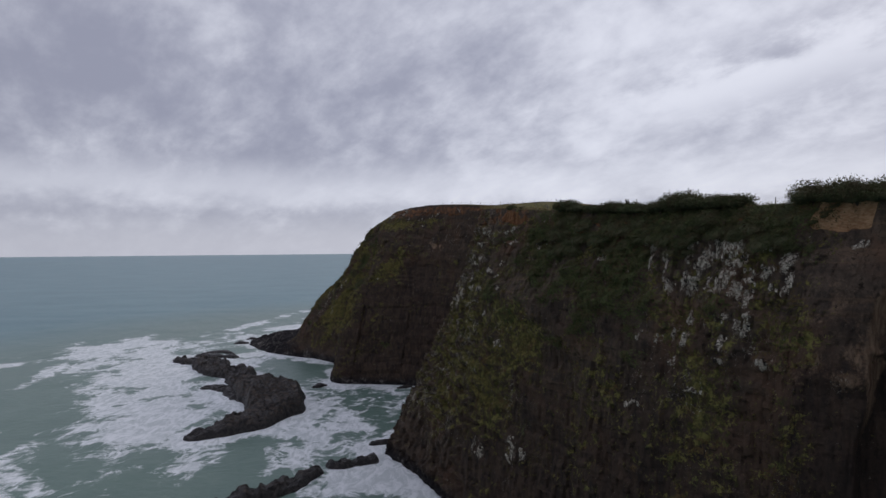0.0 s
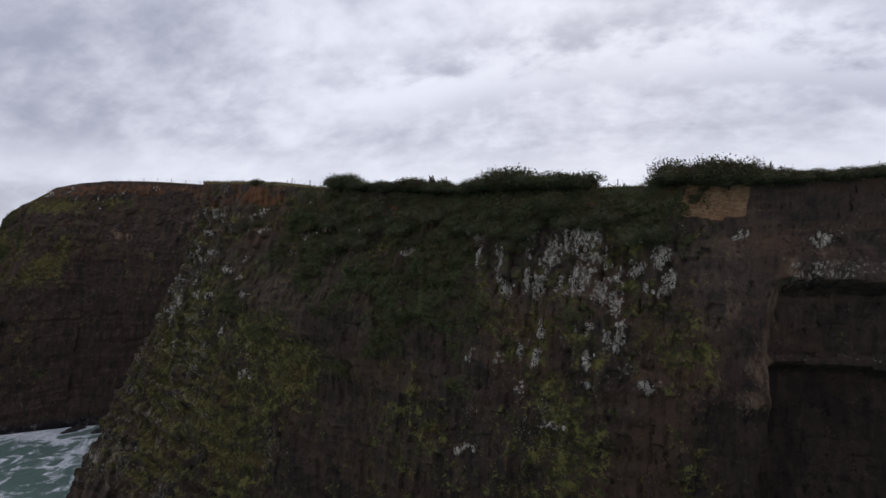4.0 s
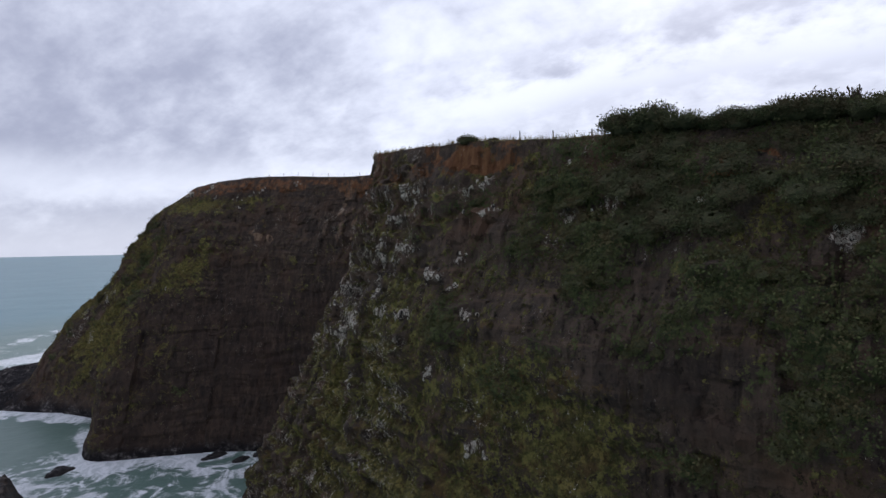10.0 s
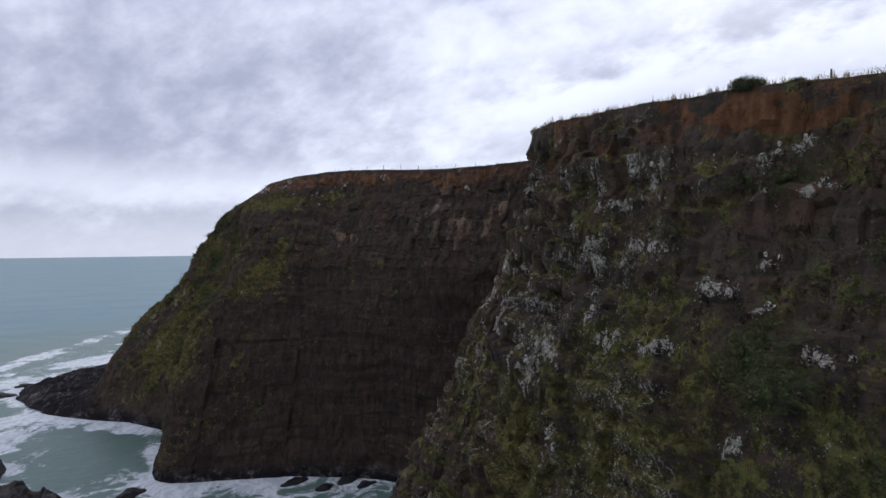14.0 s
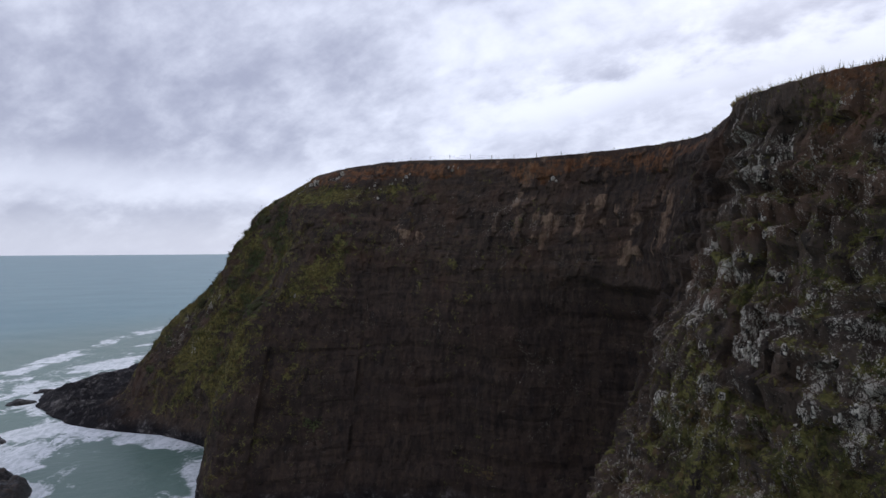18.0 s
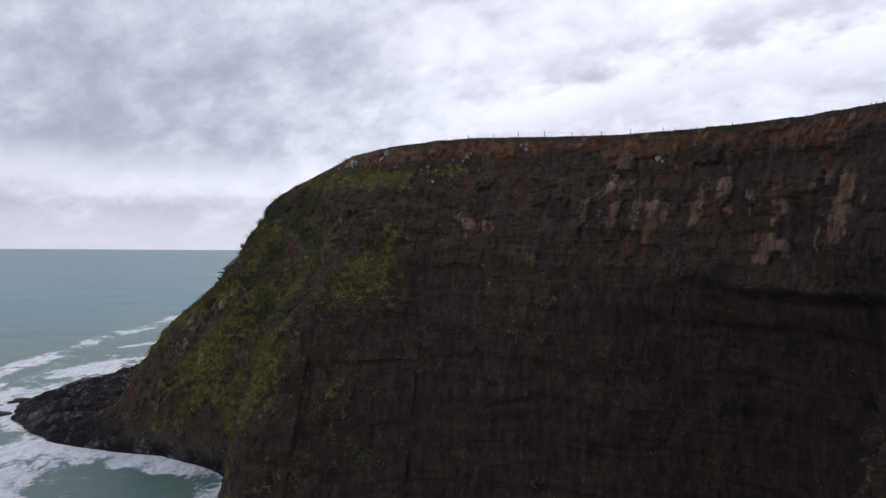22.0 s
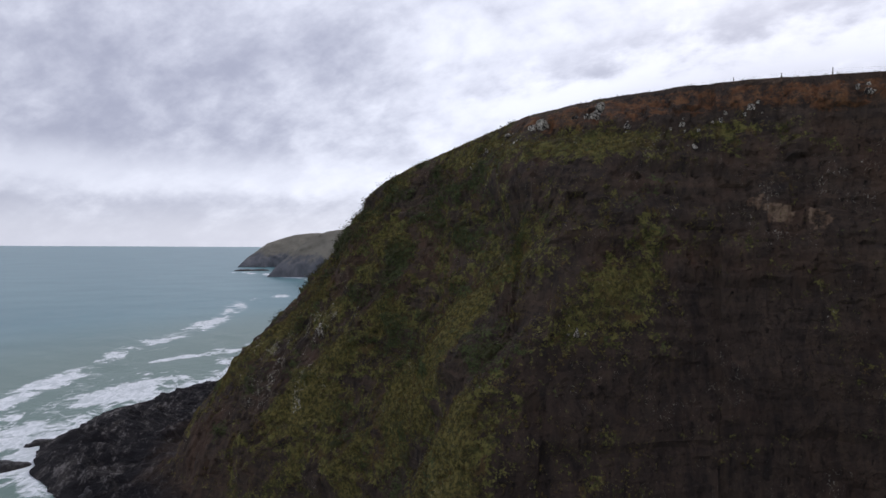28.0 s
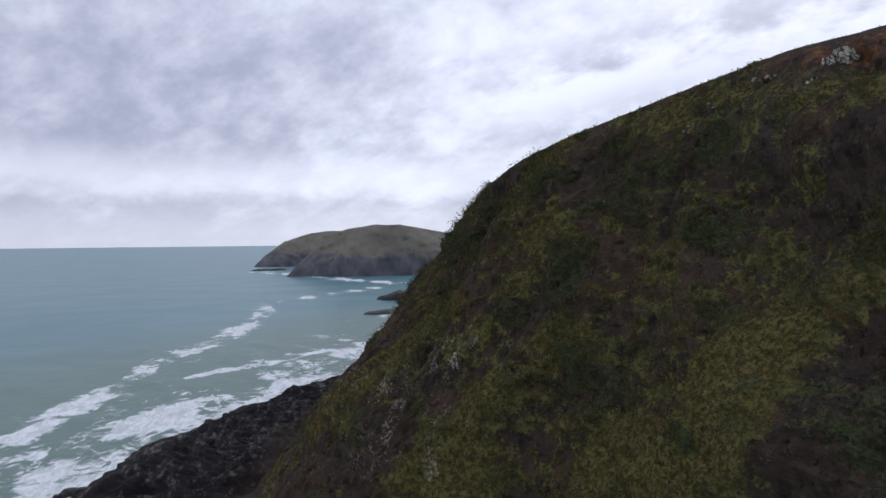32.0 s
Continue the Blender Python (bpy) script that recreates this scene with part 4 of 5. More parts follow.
def build_sea():
    ax = np.concatenate([-np.geomspace(4600, 330, 26), np.arange(-320, 61, 1.6), np.geomspace(70, 4600, 24)])
    ay = np.concatenate([-np.geomspace(4600, 60, 18), np.arange(-50, 120, 8), np.arange(120, 560, 1.6), np.geomspace(565, 4600, 60)])
    X, Y = np.meshgrid(ax, ay)
    r = np.hypot(X, Y)
    Z = 33.0 * smooth(r, 900, 4700) ** 1.3
    near = 1 - smooth(r, 500, 1200)
    Z = Z + near * (0.9 * (fbm(X / 14 + Y / 40, Y / 22, 0 * X, 4, 61) - 0.5))
    foot = np.array([p[:2] for p in COAST[::4, 0]])
    sel = (X > -330) & (X < 62) & (Y > 110) & (Y < 700)
    d = np.full(X.shape, 400.0)
    pts = np.stack([X[sel], Y[sel]], 1)
    best = np.full(len(pts), 400.0)
    for q in foot:
        best = np.minimum(best, np.hypot(pts[:, 0] - q[0], pts[:, 1] - q[1]))
    d[sel] = best
    for rx, ry, rh, rw in REEF:
        d = np.minimum(d, np.maximum(np.hypot(X - rx, Y - ry) - rw, 0.5))
    patch = fbm(X / 26, Y / 34, 0 * X, 4, 71)
    streaks = fbm((X + 0.4 * Y) / 9, (Y - 0.4 * X) / 30, 0 * X, 4, 73)
    foam = 0.5 * (1 - smooth(d, 1, 11)) + 0.46 * (1 - smooth(d, 20, 85)) * smooth(patch, 0.4, 0.6) + 0.3 * (1 - smooth(d, 60, 150)) * smooth(streaks, 0.5, 0.66)
    foam *= (d < 399) * (1 - 0.2 * within(Y, 195, 300, 12) * smooth(X, -66, -52))
    foam *= 1 - 0.35 * smooth(Y, 320, 360) * (1 - smooth(X, -100, -80))
    for line, width, power in SURF:
        foam = np.maximum(foam, power * surf_line(X, Y, line, width))
    shoal = 1 - smooth(d, 60, 240)
    return mesh_from("sea", np.stack([X, Y, Z], 2).reshape(-1, 3), grid_faces(len(ay), len(ax)), WATER, {"foam": foam.ravel(), "shoal": shoal.ravel()})


tagged(new("water", build_sea()), "grey-green sea with white surf round the rocks", "sea", kind="structure")

# ---- low rocks in the sea ----


def heap(name, ridge, step, mat, label, category="rock", group="", kind="", rough=1.0, cut=0.45, parent=None):
    """A rock mass with its crest along the ridge (x, y, height, half width), in layers and blocks."""
    r = np.array(ridge, dtype=float)
    pad = r[:, 3].max() * 1.6 + 2
    ax, ay = np.arange(r[:, 0].min() - pad, r[:, 0].max() + pad, step), np.arange(r[:, 1].min() - pad, r[:, 1].max() + pad, step)
    X, Y = np.meshgrid(ax, ay)
    Z = np.full(X.shape, -4.0)
    w1 = X + 0.5 * pad * rough * (fbm(X / pad, Y / pad, 0 * X, 3, 121) - 0.5)
    w2 = Y + 0.5 * pad * rough * (fbm(X / pad + 9, Y / pad, 0 * X, 3, 127) - 0.5)
    pairs = list(zip(r, r[1:])) or [(r[0], r[0] + np.array([0.01, 0, 0, 0]))]
    for a, b in pairs:
        t = np.clip(((w1 - a[0]) * (b[0] - a[0]) + (w2 - a[1]) * (b[1] - a[1])) / ((b[0] - a[0]) ** 2 + (b[1] - a[1]) ** 2), 0, 1)
        d = np.hypot(w1 - a[0] - t * (b[0] - a[0]), w2 - a[1] - t * (b[1] - a[1])) / (a[3] + t * (b[3] - a[3]))
        Z = np.maximum(Z, (a[2] + t * (b[2] - a[2]) + 1.0) * (1 - smooth(d, cut, 1.15)) - 1.0)
    high = r[:, 2].max()
    Z += smooth(Z, -0.8, 0.5) * high * rough * 0.55 * (fbm(X / (0.4 * pad), Y / (0.4 * pad), 0 * X, 4, 131) - 0.5)
    Z += smooth(Z, -0.8, 0.5) * high * rough * 0.08 * (lattice(np.floor((X + Y) / (3.1 * step)).astype(np.int64), np.floor((Y - X) / (4.3 * step)).astype(np.int64), 0, 5) - 0.5)
    strata = 1 - np.abs(2 * fbm((X + 0.45 * Y) / 3.5, (Y - 0.45 * X) / 14, 0 * X, 3, 137) - 1)
    Z += smooth(Z, -0.5, 0.8) * min(0.45 * high, 1.8) * rough * (strata - 0.75)
    slab = np.floor((X + 0.45 * Y) / 2.6 + 1.6 * fbm(X / 5, Y / 5, 0 * X, 2, 139)).astype(np.int64)
    Z += smooth(Z, -0.5, 0.8) * min(0.3 * high, 1.3) * rough * (lattice(slab, np.floor((Y - 0.45 * X) / 5.2 + 0.7 * lattice(slab, 1, 2, 3)).astype(np.int64), 1, 143) - 0.5)
    keep = (Z > -1.0)
    faces = grid_faces(len(ay), len(ax))
    faces = faces[keep.ravel()[faces].any(1)]
    used, back = np.unique(faces, return_inverse=True)
    verts = np.stack([X, Y, np.maximum(Z, -1.6)], 2).reshape(-1, 3)[used]
    base = verts[:, :2].mean(0)
    me = mesh_from(name, verts - np.array([*base, 0]), back.reshape(-1, 4), mat, flat=True)
    ob = new(name, me)
    ob.location = (*base, 0)
    if parent:
        ob.parent = parent
        return ob
    return tagged(ob, label, category, group, kind)


reef = tagged(new("reef"), "long black wet reef awash in white surf", "reef")
heap("crag", REEF_HEAD, 0.5, WET_ROCK, "", rough=1.0, cut=0.78, parent=reef)
heap("shelf", REEF_TAIL, 0.6, WET_ROCK, "", rough=2.0, cut=0.6, parent=reef)
heap("ledge", REEF_LEDGE, 0.5, WET_ROCK, "", rough=1.6, cut=0.6, parent=reef)
for x, y, h, w in ((-128, 312, 1.3, 6), (-116, 309, 1.1, 4), (-126, 322, 1.0, 5)):
    heap("reef_shelf", [(x - w, y, h * 0.8, w * 0.7), (x, y + 1, h, w * 0.8), (x + w, y - 2, h * 0.9, w * 0.6)], 0.6, WET_ROCK, "low black shelf of rock beside the reef", "rock", "low shelves round the reef", rough=1.3)
heap("shore_reef", [(-52, 126, 1.2, 4), (-43, 135, 2.0, 5), (-36, 142, 1.5, 4), (-31, 148, 1.0, 3)], 0.45, WET_ROCK, "low black ragged reef in white surf by the cliff foot", "reef", rough=1.9, cut=0.6)
heap("shore_reef", [(-28, 152, 1.2, 3), (-23, 155, 1.6, 3.6), (-18, 157, 1.0, 2.5)], 0.4, WET_ROCK, "low black ragged reef in white surf by the cliff foot", "reef", rough=1.9, cut=0.6)
SHORE_ROCKS = [(-18, 170, 0.9, 2.5), (-9, 231, 1.0, 2), (-3, 233, 1.3, 2.2), (1, 230, 1.0, 1.8), (-16, 236, 1.1, 2.4),
               (-52, 240, 1.2, 2.6), (-100, 330, 1.4, 3), (-126, 352, 1.2, 3), (-124, 368, 1.2, 3)]
for x, y, h, w in SHORE_ROCKS:
    heap("shore_rock", [(x - w * 0.6, y, h * 0.7, w * 0.7), (x, y + w * 0.4, h, w), (x + w, y + w, h * 0.5, w * 0.6)], 0.45, WET_ROCK, "low black wet rock with surf breaking over it", "rock", "rocks awash at the cliff foot")
for x, y, h, w in ((20, 757, 7, 15), (40, 775, 9, 16), (-8, 655, 2.5, 12), (4, 662, 3, 10), (-140, 1376, 4, 14), (-110, 1380, 4, 12)):
    heap("sea_stack", [(x - w, y, h * 0.6, w * 0.6), (x, y, h, w * 0.7), (x + w, y + 6, h * 0.8, w * 0.7)], 2.0, WET_ROCK, "flat dark rock stack in white water off the far shore", "rock", "far sea stacks")

# ---- far headlands ----


def far_head(name, crest, depth, label):
    """A far headland: cliffs toward the sea, smooth turf above. crest: (x, y, height) from its seaward end inland."""
    c = np.array(crest, dtype=float)
    n = 170
    t = np.linspace(0, len(c) - 1, n)
    line = np.stack([np.interp(t, np.arange(len(c)), c[:, k]) for k in range(3)], 1)
    for _ in range(2):
        line[1:-1] = 0.25 * line[:-2] + 0.5 * line[1:-1] + 0.25 * line[2:]
    u = np.array([-1.0, -0.93, -0.86, -0.8, -0.7, -0.58, -0.45, -0.3, -0.15, 0.0, 0.2, 0.5, 1.0])
    hgt = np.array([-0.1, 0.2, 0.34, 0.42, 0.52, 0.62, 0.74, 0.86, 0.95, 1.0, 0.93, 0.6, -0.05])
    fine = np.linspace(0, len(u) - 1, 40)
    u, hgt = np.interp(fine, np.arange(len(u)), u), np.interp(fine, np.arange(len(hgt)), hgt)
    T = np.gradient(line[:, :2], axis=0)
    T /= np.linalg.norm(T, axis=1, keepdims=True)
    N = np.stack([-T[:, 1], T[:, 0]], 1)
    X, Y = line[:, 0:1] + N[:, 0:1] * u * depth, line[:, 1:2] + N[:, 1:2] * u * depth
    Z = line[:, 2:3] * hgt
    k = fbm(X / 45, Y / 45, Z / 60, 5, 141, 0.6) - 0.5
    X, Y, Z = X + 50 * k * N[:, 0:1], Y + 50 * k * N[:, 1:2], Z + 8 * k * (hgt > 0)
    Z = np.where(hgt <= 0, -6, Z)
    me = mesh_from(name, np.stack([X, Y, Z], 2).reshape(-1, 3), grid_faces(n, len(u)), HAZED_HILL)
    return tagged(new(name, me), label, "headland", kind="structure")


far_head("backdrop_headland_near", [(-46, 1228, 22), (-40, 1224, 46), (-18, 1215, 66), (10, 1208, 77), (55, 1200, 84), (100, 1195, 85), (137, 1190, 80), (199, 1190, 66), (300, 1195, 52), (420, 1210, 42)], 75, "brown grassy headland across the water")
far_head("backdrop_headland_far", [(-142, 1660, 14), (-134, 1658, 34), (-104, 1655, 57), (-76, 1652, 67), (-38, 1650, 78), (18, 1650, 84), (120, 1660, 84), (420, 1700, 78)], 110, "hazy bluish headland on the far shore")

# ---- plants ----


def leaf_cloud(count, lobes, size, seed, upright=0.0):
    """Small bent leaves in the shells of some lobes (x, y, z, radius, flatness)."""
    g = np.random.default_rng(seed)
    lo = np.array(lobes)
    pick = g.choice(len(lo), count, p=lo[:, 3] ** 2 / (lo[:, 3] ** 2).sum())
    way = g.normal(size=(count, 3))
    way[:, 2] = np.abs(way[:, 2]) * 0.9 - 0.25
    way /= np.linalg.norm(way, axis=1, keepdims=True)
    rad = lo[pick, 3] * (0.6 + 0.5 * g.random(count) ** 0.7 + 0.22 * (g.random(count) < 0.16))
    c = lo[pick, :3] + way * rad[:, None] * np.stack([np.ones(count), np.ones(count), lo[pick, 4]], 1)
    a = np.cross(way, g.normal(size=(count, 3)))
    a /= np.linalg.norm(a, axis=1, keepdims=True)
    up = way * 0.5 + g.normal(size=(count, 3)) * 0.5 + np.array((0, 0, upright))
    up /= np.linalg.norm(up, axis=1, keepdims=True)
    s = size * (0.6 + 0.8 * g.random(count))[:, None]
    v = np.stack([c - up * s * 0.6, c + a * s * 0.42, c + up * s, c - a * s * 0.42], 1).reshape(-1, 3)
    return v, np.arange(4 * count).reshape(-1, 4)


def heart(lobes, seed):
    """The dense inside of a shrub: added cores, dark colour standing in for shade."""
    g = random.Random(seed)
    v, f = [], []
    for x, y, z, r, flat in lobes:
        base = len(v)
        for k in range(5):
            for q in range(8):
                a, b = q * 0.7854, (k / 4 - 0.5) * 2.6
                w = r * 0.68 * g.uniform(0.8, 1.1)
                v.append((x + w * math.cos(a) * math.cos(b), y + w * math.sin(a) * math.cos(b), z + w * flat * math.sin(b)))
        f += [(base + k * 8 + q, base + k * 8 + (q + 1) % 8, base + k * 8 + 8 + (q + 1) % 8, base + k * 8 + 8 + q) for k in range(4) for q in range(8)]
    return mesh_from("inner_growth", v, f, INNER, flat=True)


def stems(count, spread, height, seed, thick=0.035):
    """Forked stems from one root."""
    g = random.Random(seed)
    bm = bmesh.new()
    for _ in range(count):
        a, lean = g.uniform(0, 6.28), g.uniform(0.2, 1.0) * spread
        pts = [Vector((0, 0, -0.3)), Vector((math.cos(a) * lean * 0.4, math.sin(a) * lean * 0.4, height * 0.45)), Vector((math.cos(a) * lean, math.sin(a) * lean, height * g.uniform(0.7, 0.95)))]
        rings = []
        for k, p in enumerate(pts):
            r = thick * (1.0 - 0.35 * k)
            rings.append([bm.verts.new(p + Vector((r * math.cos(q * 1.571), r * math.sin(q * 1.571), 0))) for q in range(4)])
        for lo, hi in zip(rings, rings[1:]):
            for q in range(4):
                bm.faces.new((lo[q], lo[(q + 1) % 4], hi[(q + 1) % 4], hi[q]))
    return bm


def shrub(seed, label, group, leaves=2600, size=0.075, mat=None):
    g = random.Random(seed)
    root = new("shrub")
    lobes = [(g.uniform(-0.8, 0.8), g.uniform(-0.8, 0.8), g.uniform(0.35, 0.8), g.uniform(0.55, 0.85), g.uniform(0.7, 0.95)) for _ in range(6)]
    v, f = leaf_cloud(leaves, lobes, size, seed, 0.3)
    crown = new("foliage", mesh_from("foliage", v, f, mat or SCRUB_LEAF, flat=True))
    crown.parent = root
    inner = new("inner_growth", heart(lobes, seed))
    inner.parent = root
    part("stems", stems(7, 0.8, 1.0, seed), TWIG, root)
    return tagged(root, label, "shrub", group)


def flax(seed):
    g = random.Random(seed)
    root = new("flax_bush")
    verts, faces = [], []
    for k in range(90):
        a, tilt, ln = g.uniform(0, 6.28), g.uniform(0.1, 1.0), g.uniform(1.0, 1.9)
        dx, dy = math.cos(a), math.sin(a)
        w = 0.05
        b = len(verts)
        for q, (t, droop) in enumerate(((0, 0), (0.55, 0.0), (1.0, 0.25))):
            cx, cz = tilt * t * ln * 0.75, t * ln * (1.15 - 0.55 * tilt) - droop * tilt * ln * 0.5
            ww = w * (1.0, 0.9, 0.15)[q]
            verts += [(dx * cx - dy * ww, dy * cx + dx * ww, cz - 0.05), (dx * cx + dy * ww, dy * cx - dx * ww, cz - 0.05)]
        faces += [(b, b + 1, b + 3, b + 2), (b + 2, b + 3, b + 5, b + 4)]
    blades = new("leaves", mesh_from("leaves", verts, faces, FLAX_LEAF, flat=True))
    blades.parent = root
    for k in range(g.randint(3, 5)):
        a, ln, lean = g.uniform(0, 6.28), g.uniform(1.1, 1.75), g.uniform(0.2, 0.8)
        bm = bmesh.new()
        top = Vector((math.cos(a) * lean, math.sin(a) * lean, ln))
        bmesh.ops.create_cone(bm, segments=5, radius1=0.035, radius2=0.02, depth=1, matrix=Matrix.Translation(top / 2) @ top.to_track_quat("Z", "Y").to_matrix().to_4x4() @ Matrix.Diagonal((1, 1, top.length, 1)))
        for q in range(7):
            at = top * (0.62 + 0.06 * q) + Vector((g.uniform(-0.12, 0.12), g.uniform(-0.12, 0.12), 0.06))
            bmesh.ops.create_icosphere(bm, subdivisions=1, radius=0.07, matrix=Matrix.Translation(at) @ Matrix.Diagonal((0.7, 0.7, 1.6, 1)))
        part("flower_stalk", bm, TWIG, root, "dark upright flax flower stalk")
    return tagged(root, "dark green flax bush with tall dry flower stalks", "flax", "flax along the cliff top")


FACE_SHRUBS = "shrubs on the cliff face"
RIM_SHRUBS = "shrubs along the cliff top"
SHRUBS = [shrub(200 + k, "dark green wind-clipped shrub on the cliff face", FACE_SHRUBS) for k in range(5)]
RIM = [shrub(220 + k, "dense dark green coastal shrub on the cliff brow", RIM_SHRUBS, 6000, 0.06, HEDGE_LEAF) for k in range(3)]
FLAX = [flax(240 + k) for k in range(3)]
USED = set()


def plant(proto, m):
    """Sets the prototype itself at its first place, copies at the rest."""
    if proto.name in USED:
        return copy_thing(proto, m)
    USED.add(proto.name)
    proto.matrix_basis = m
    return proto


def turned(at, yaw, scale, up=None):
    q = (up or Vector((0, 0, 1))).to_track_quat("Z", "Y").to_matrix().to_4x4()
    return Matrix.Translation(at) @ q @ Matrix.Rotation(yaw, 4, "Z") @ Matrix.Diagonal((*scale, 1))


def sites(lo, hi, test, count, gap, seed, levels=LEVELS - 2):
    """Places on the faces between two stations where the masks allow it, no nearer to one another than gap."""
    g = np.random.default_rng(seed)
    rows = np.nonzero((STATION_OF >= lo) & (STATION_OF <= hi))[0]
    r, c = g.choice(rows, count * 40), g.integers(4, levels, count * 40)
    ok = test({k: a[r, c] for k, a in MASKS.items()}, COAST[r, c])
    out, cells = [], {}
    for a, b in zip(r[ok], c[ok]):
        p = COAST[a, b]
        key = tuple(np.floor(p / gap).astype(int))
        if key in cells:
            continue
        cells[key] = True
        out.append((a, b))
        if len(out) >= count:
            break
    return out


def dress_faces():
    g = random.Random(5)
    for lo, hi, count, gap, grow in ((2.6, 11, 230, 1.8, 0.85), (15.8, 22.5, 40, 3.5, 1.25)):
        for a, b in sites(lo, hi, lambda m, p: (m["scrub"] > 0.36) & (m["lichen"] < 0.12), count, gap, 7):
            p, n = COAST[a, b], NORMAL[a, b]
            up = Vector((n[0] * 0.8, n[1] * 0.8, max(n[2], 0) + 0.7)).normalized()
            s = g.uniform(0.55, 1.15) * grow
            plant(g.choice(SHRUBS), turned(Vector(p) - 0.35 * s * up, g.uniform(0, 6.28), (s, s, s * g.uniform(0.7, 1.0)), up))


dress_faces()


def rim_place(station, inland):
    """A place so many metres inland of the brow."""
    k = int(np.argmin(np.abs(STATION_OF - station)))
    b = COAST[k, LEVELS - 1]
    w = FOCUS[:2] - b[:2]
    w = w / np.linalg.norm(w)
    ring = COAST[k, LEVELS - 1:]
    run = np.linalg.norm(ring[:, :2] - b[:2], axis=1)
    return Vector((*(b[:2] + w * inland), float(np.interp(inland, run, ring[:, 2]))))


def dress_rim():
    g = random.Random(11)
    # hedge of shrubs and flax along the brow: first and last station, spacing in stations, size
    for lo, hi, step, big in ((4.98, 5.7, 0.055, 1.2), (5.7, 6.66, 0.06, 1.0), (3.5, 4.42, 0.07, 1.0), (2.0, 3.4, 0.14, 0.9), (7.88, 8.05, 0.15, 0.45)):
        st = lo
        while st < hi:
            s = big * g.uniform(0.75, 1.25)
            plant(g.choice(RIM), turned(rim_place(st, g.uniform(-0.6, 1.8)) - Vector((0, 0, 0.3)), g.uniform(0, 6.28), (s * 1.2, s * 1.2, s)))
            st += step * g.uniform(0.7, 1.3)
    # growth hanging over the brow
    for a, b in sites(4.5, 6.8, lambda m, p: (p[:, 2] > 56.5) & (m["scar"] < 0.1) & (m["scrub"] > 0.2), 62, 1.8, 13):
        p, n, s = COAST[a, b], NORMAL[a, b], g.uniform(0.6, 1.15)
        plant(g.choice(RIM), turned(Vector(p) - Vector((n[0], n[1], 0)) * 0.3 - Vector((0, 0, 0.5)), g.uniform(0, 6.28), (s * 1.15, s * 1.15, s * 0.8), Vector((n[0] * 0.7, n[1] * 0.7, 0.8)).normalized()))
    for st, s in ((3.98, 1.5), (4.1, 1.75), (4.2, 1.6), (5.5, 1.4), (5.6, 1.6), (6.78, 1.25), (6.9, 1.15), (8.05, 0.65)):
        plant(g.choice(RIM), turned(rim_place(st, 0.6 if st > 6.5 else 1.2) - Vector((0, 0, 0.4)), g.uniform(0, 6.28), (s * 1.15, s * 1.15, s * 1.2)))
    for st in (3.6, 3.68, 3.8, 4.36, 4.4, 4.45, 4.98, 5.05, 5.12, 5.2, 5.33, 5.42, 5.5, 5.72, 5.85, 6.0, 6.12, 6.3, 6.5, 6.78):
        s = g.uniform(0.8, 1.15)
        plant(g.choice(FLAX), turned(rim_place(st, g.uniform(0.3, 2.4)), g.uniform(0, 6.28), (s, s, s)))


dress_rim()

# ---- fences ----


def fence(name, lo, hi, inland, gap, label, seed):
    g = random.Random(seed)
    root = new(name)
    base = rim_place(lo, inland)
    root.location = base
    rows = np.nonzero((STATION_OF >= lo) & (STATION_OF <= hi))[0]
    spots, last = [], None
    for k in rows:
        p = rim_place(float(STATION_OF[k]), inland)
        if last is None or (p - last).length >= gap:
            spots.append(p)
            last = p
    bm = bmesh.new()
    bmesh.ops.create_cone(bm, cap_ends=True, segments=7, radius1=0.075, radius2=0.06, depth=1.6, matrix=Matrix.Translation((0, 0, 0.5)))
    bmesh.ops.create_cone(bm, cap_ends=True, segments=7, radius1=0.06, radius2=0.03, depth=0.05, matrix=Matrix.Translation((0, 0, 1.325)))
    me = bpy.data.meshes.new("post")
    bm.to_mesh(me)
    bm.free()
    me.materials.append(POST_WOOD)
    for p in spots:
        ob = new("post", me)
        ob.parent = root
        ob.location = p - base
        ob.rotation_euler = (g.uniform(-0.06, 0.06), g.uniform(-0.06, 0.06), g.uniform(0, 3))
        ob.scale = (1, 1, g.uniform(0.85, 1.1))
    for h in (0.35, 0.6, 0.85, 1.08):
        verts, faces = [], []
        for p in spots:
            q = p - base + Vector((0, 0, h))
            b = len(verts)
            verts += [(q.x + 0.005 * math.cos(a), q.y + 0.005 * math.cos(a), q.z + 0.005 * math.sin(a)) for a in (0, 2.1, 4.2)]
            if b:
                faces += [(b - 3 + j, b - 3 + (j + 1) % 3, b + (j + 1) % 3, b + j) for j in range(3)]
        w = new("wire", mesh_from("wire", verts, faces, WIRE))
        w.parent = root
    return tagged(root, label, "fence")


fence("near_fence", 4.2, 7.9, 4.0, 4.0, "weathered post and wire farm fence behind the cliff brow", 3)
fence("headland_fence", 13.6, 17.4, 7.0, 5.5, "post and wire farm fence along the headland brow", 4)

# ---- tussock and dry grass ----


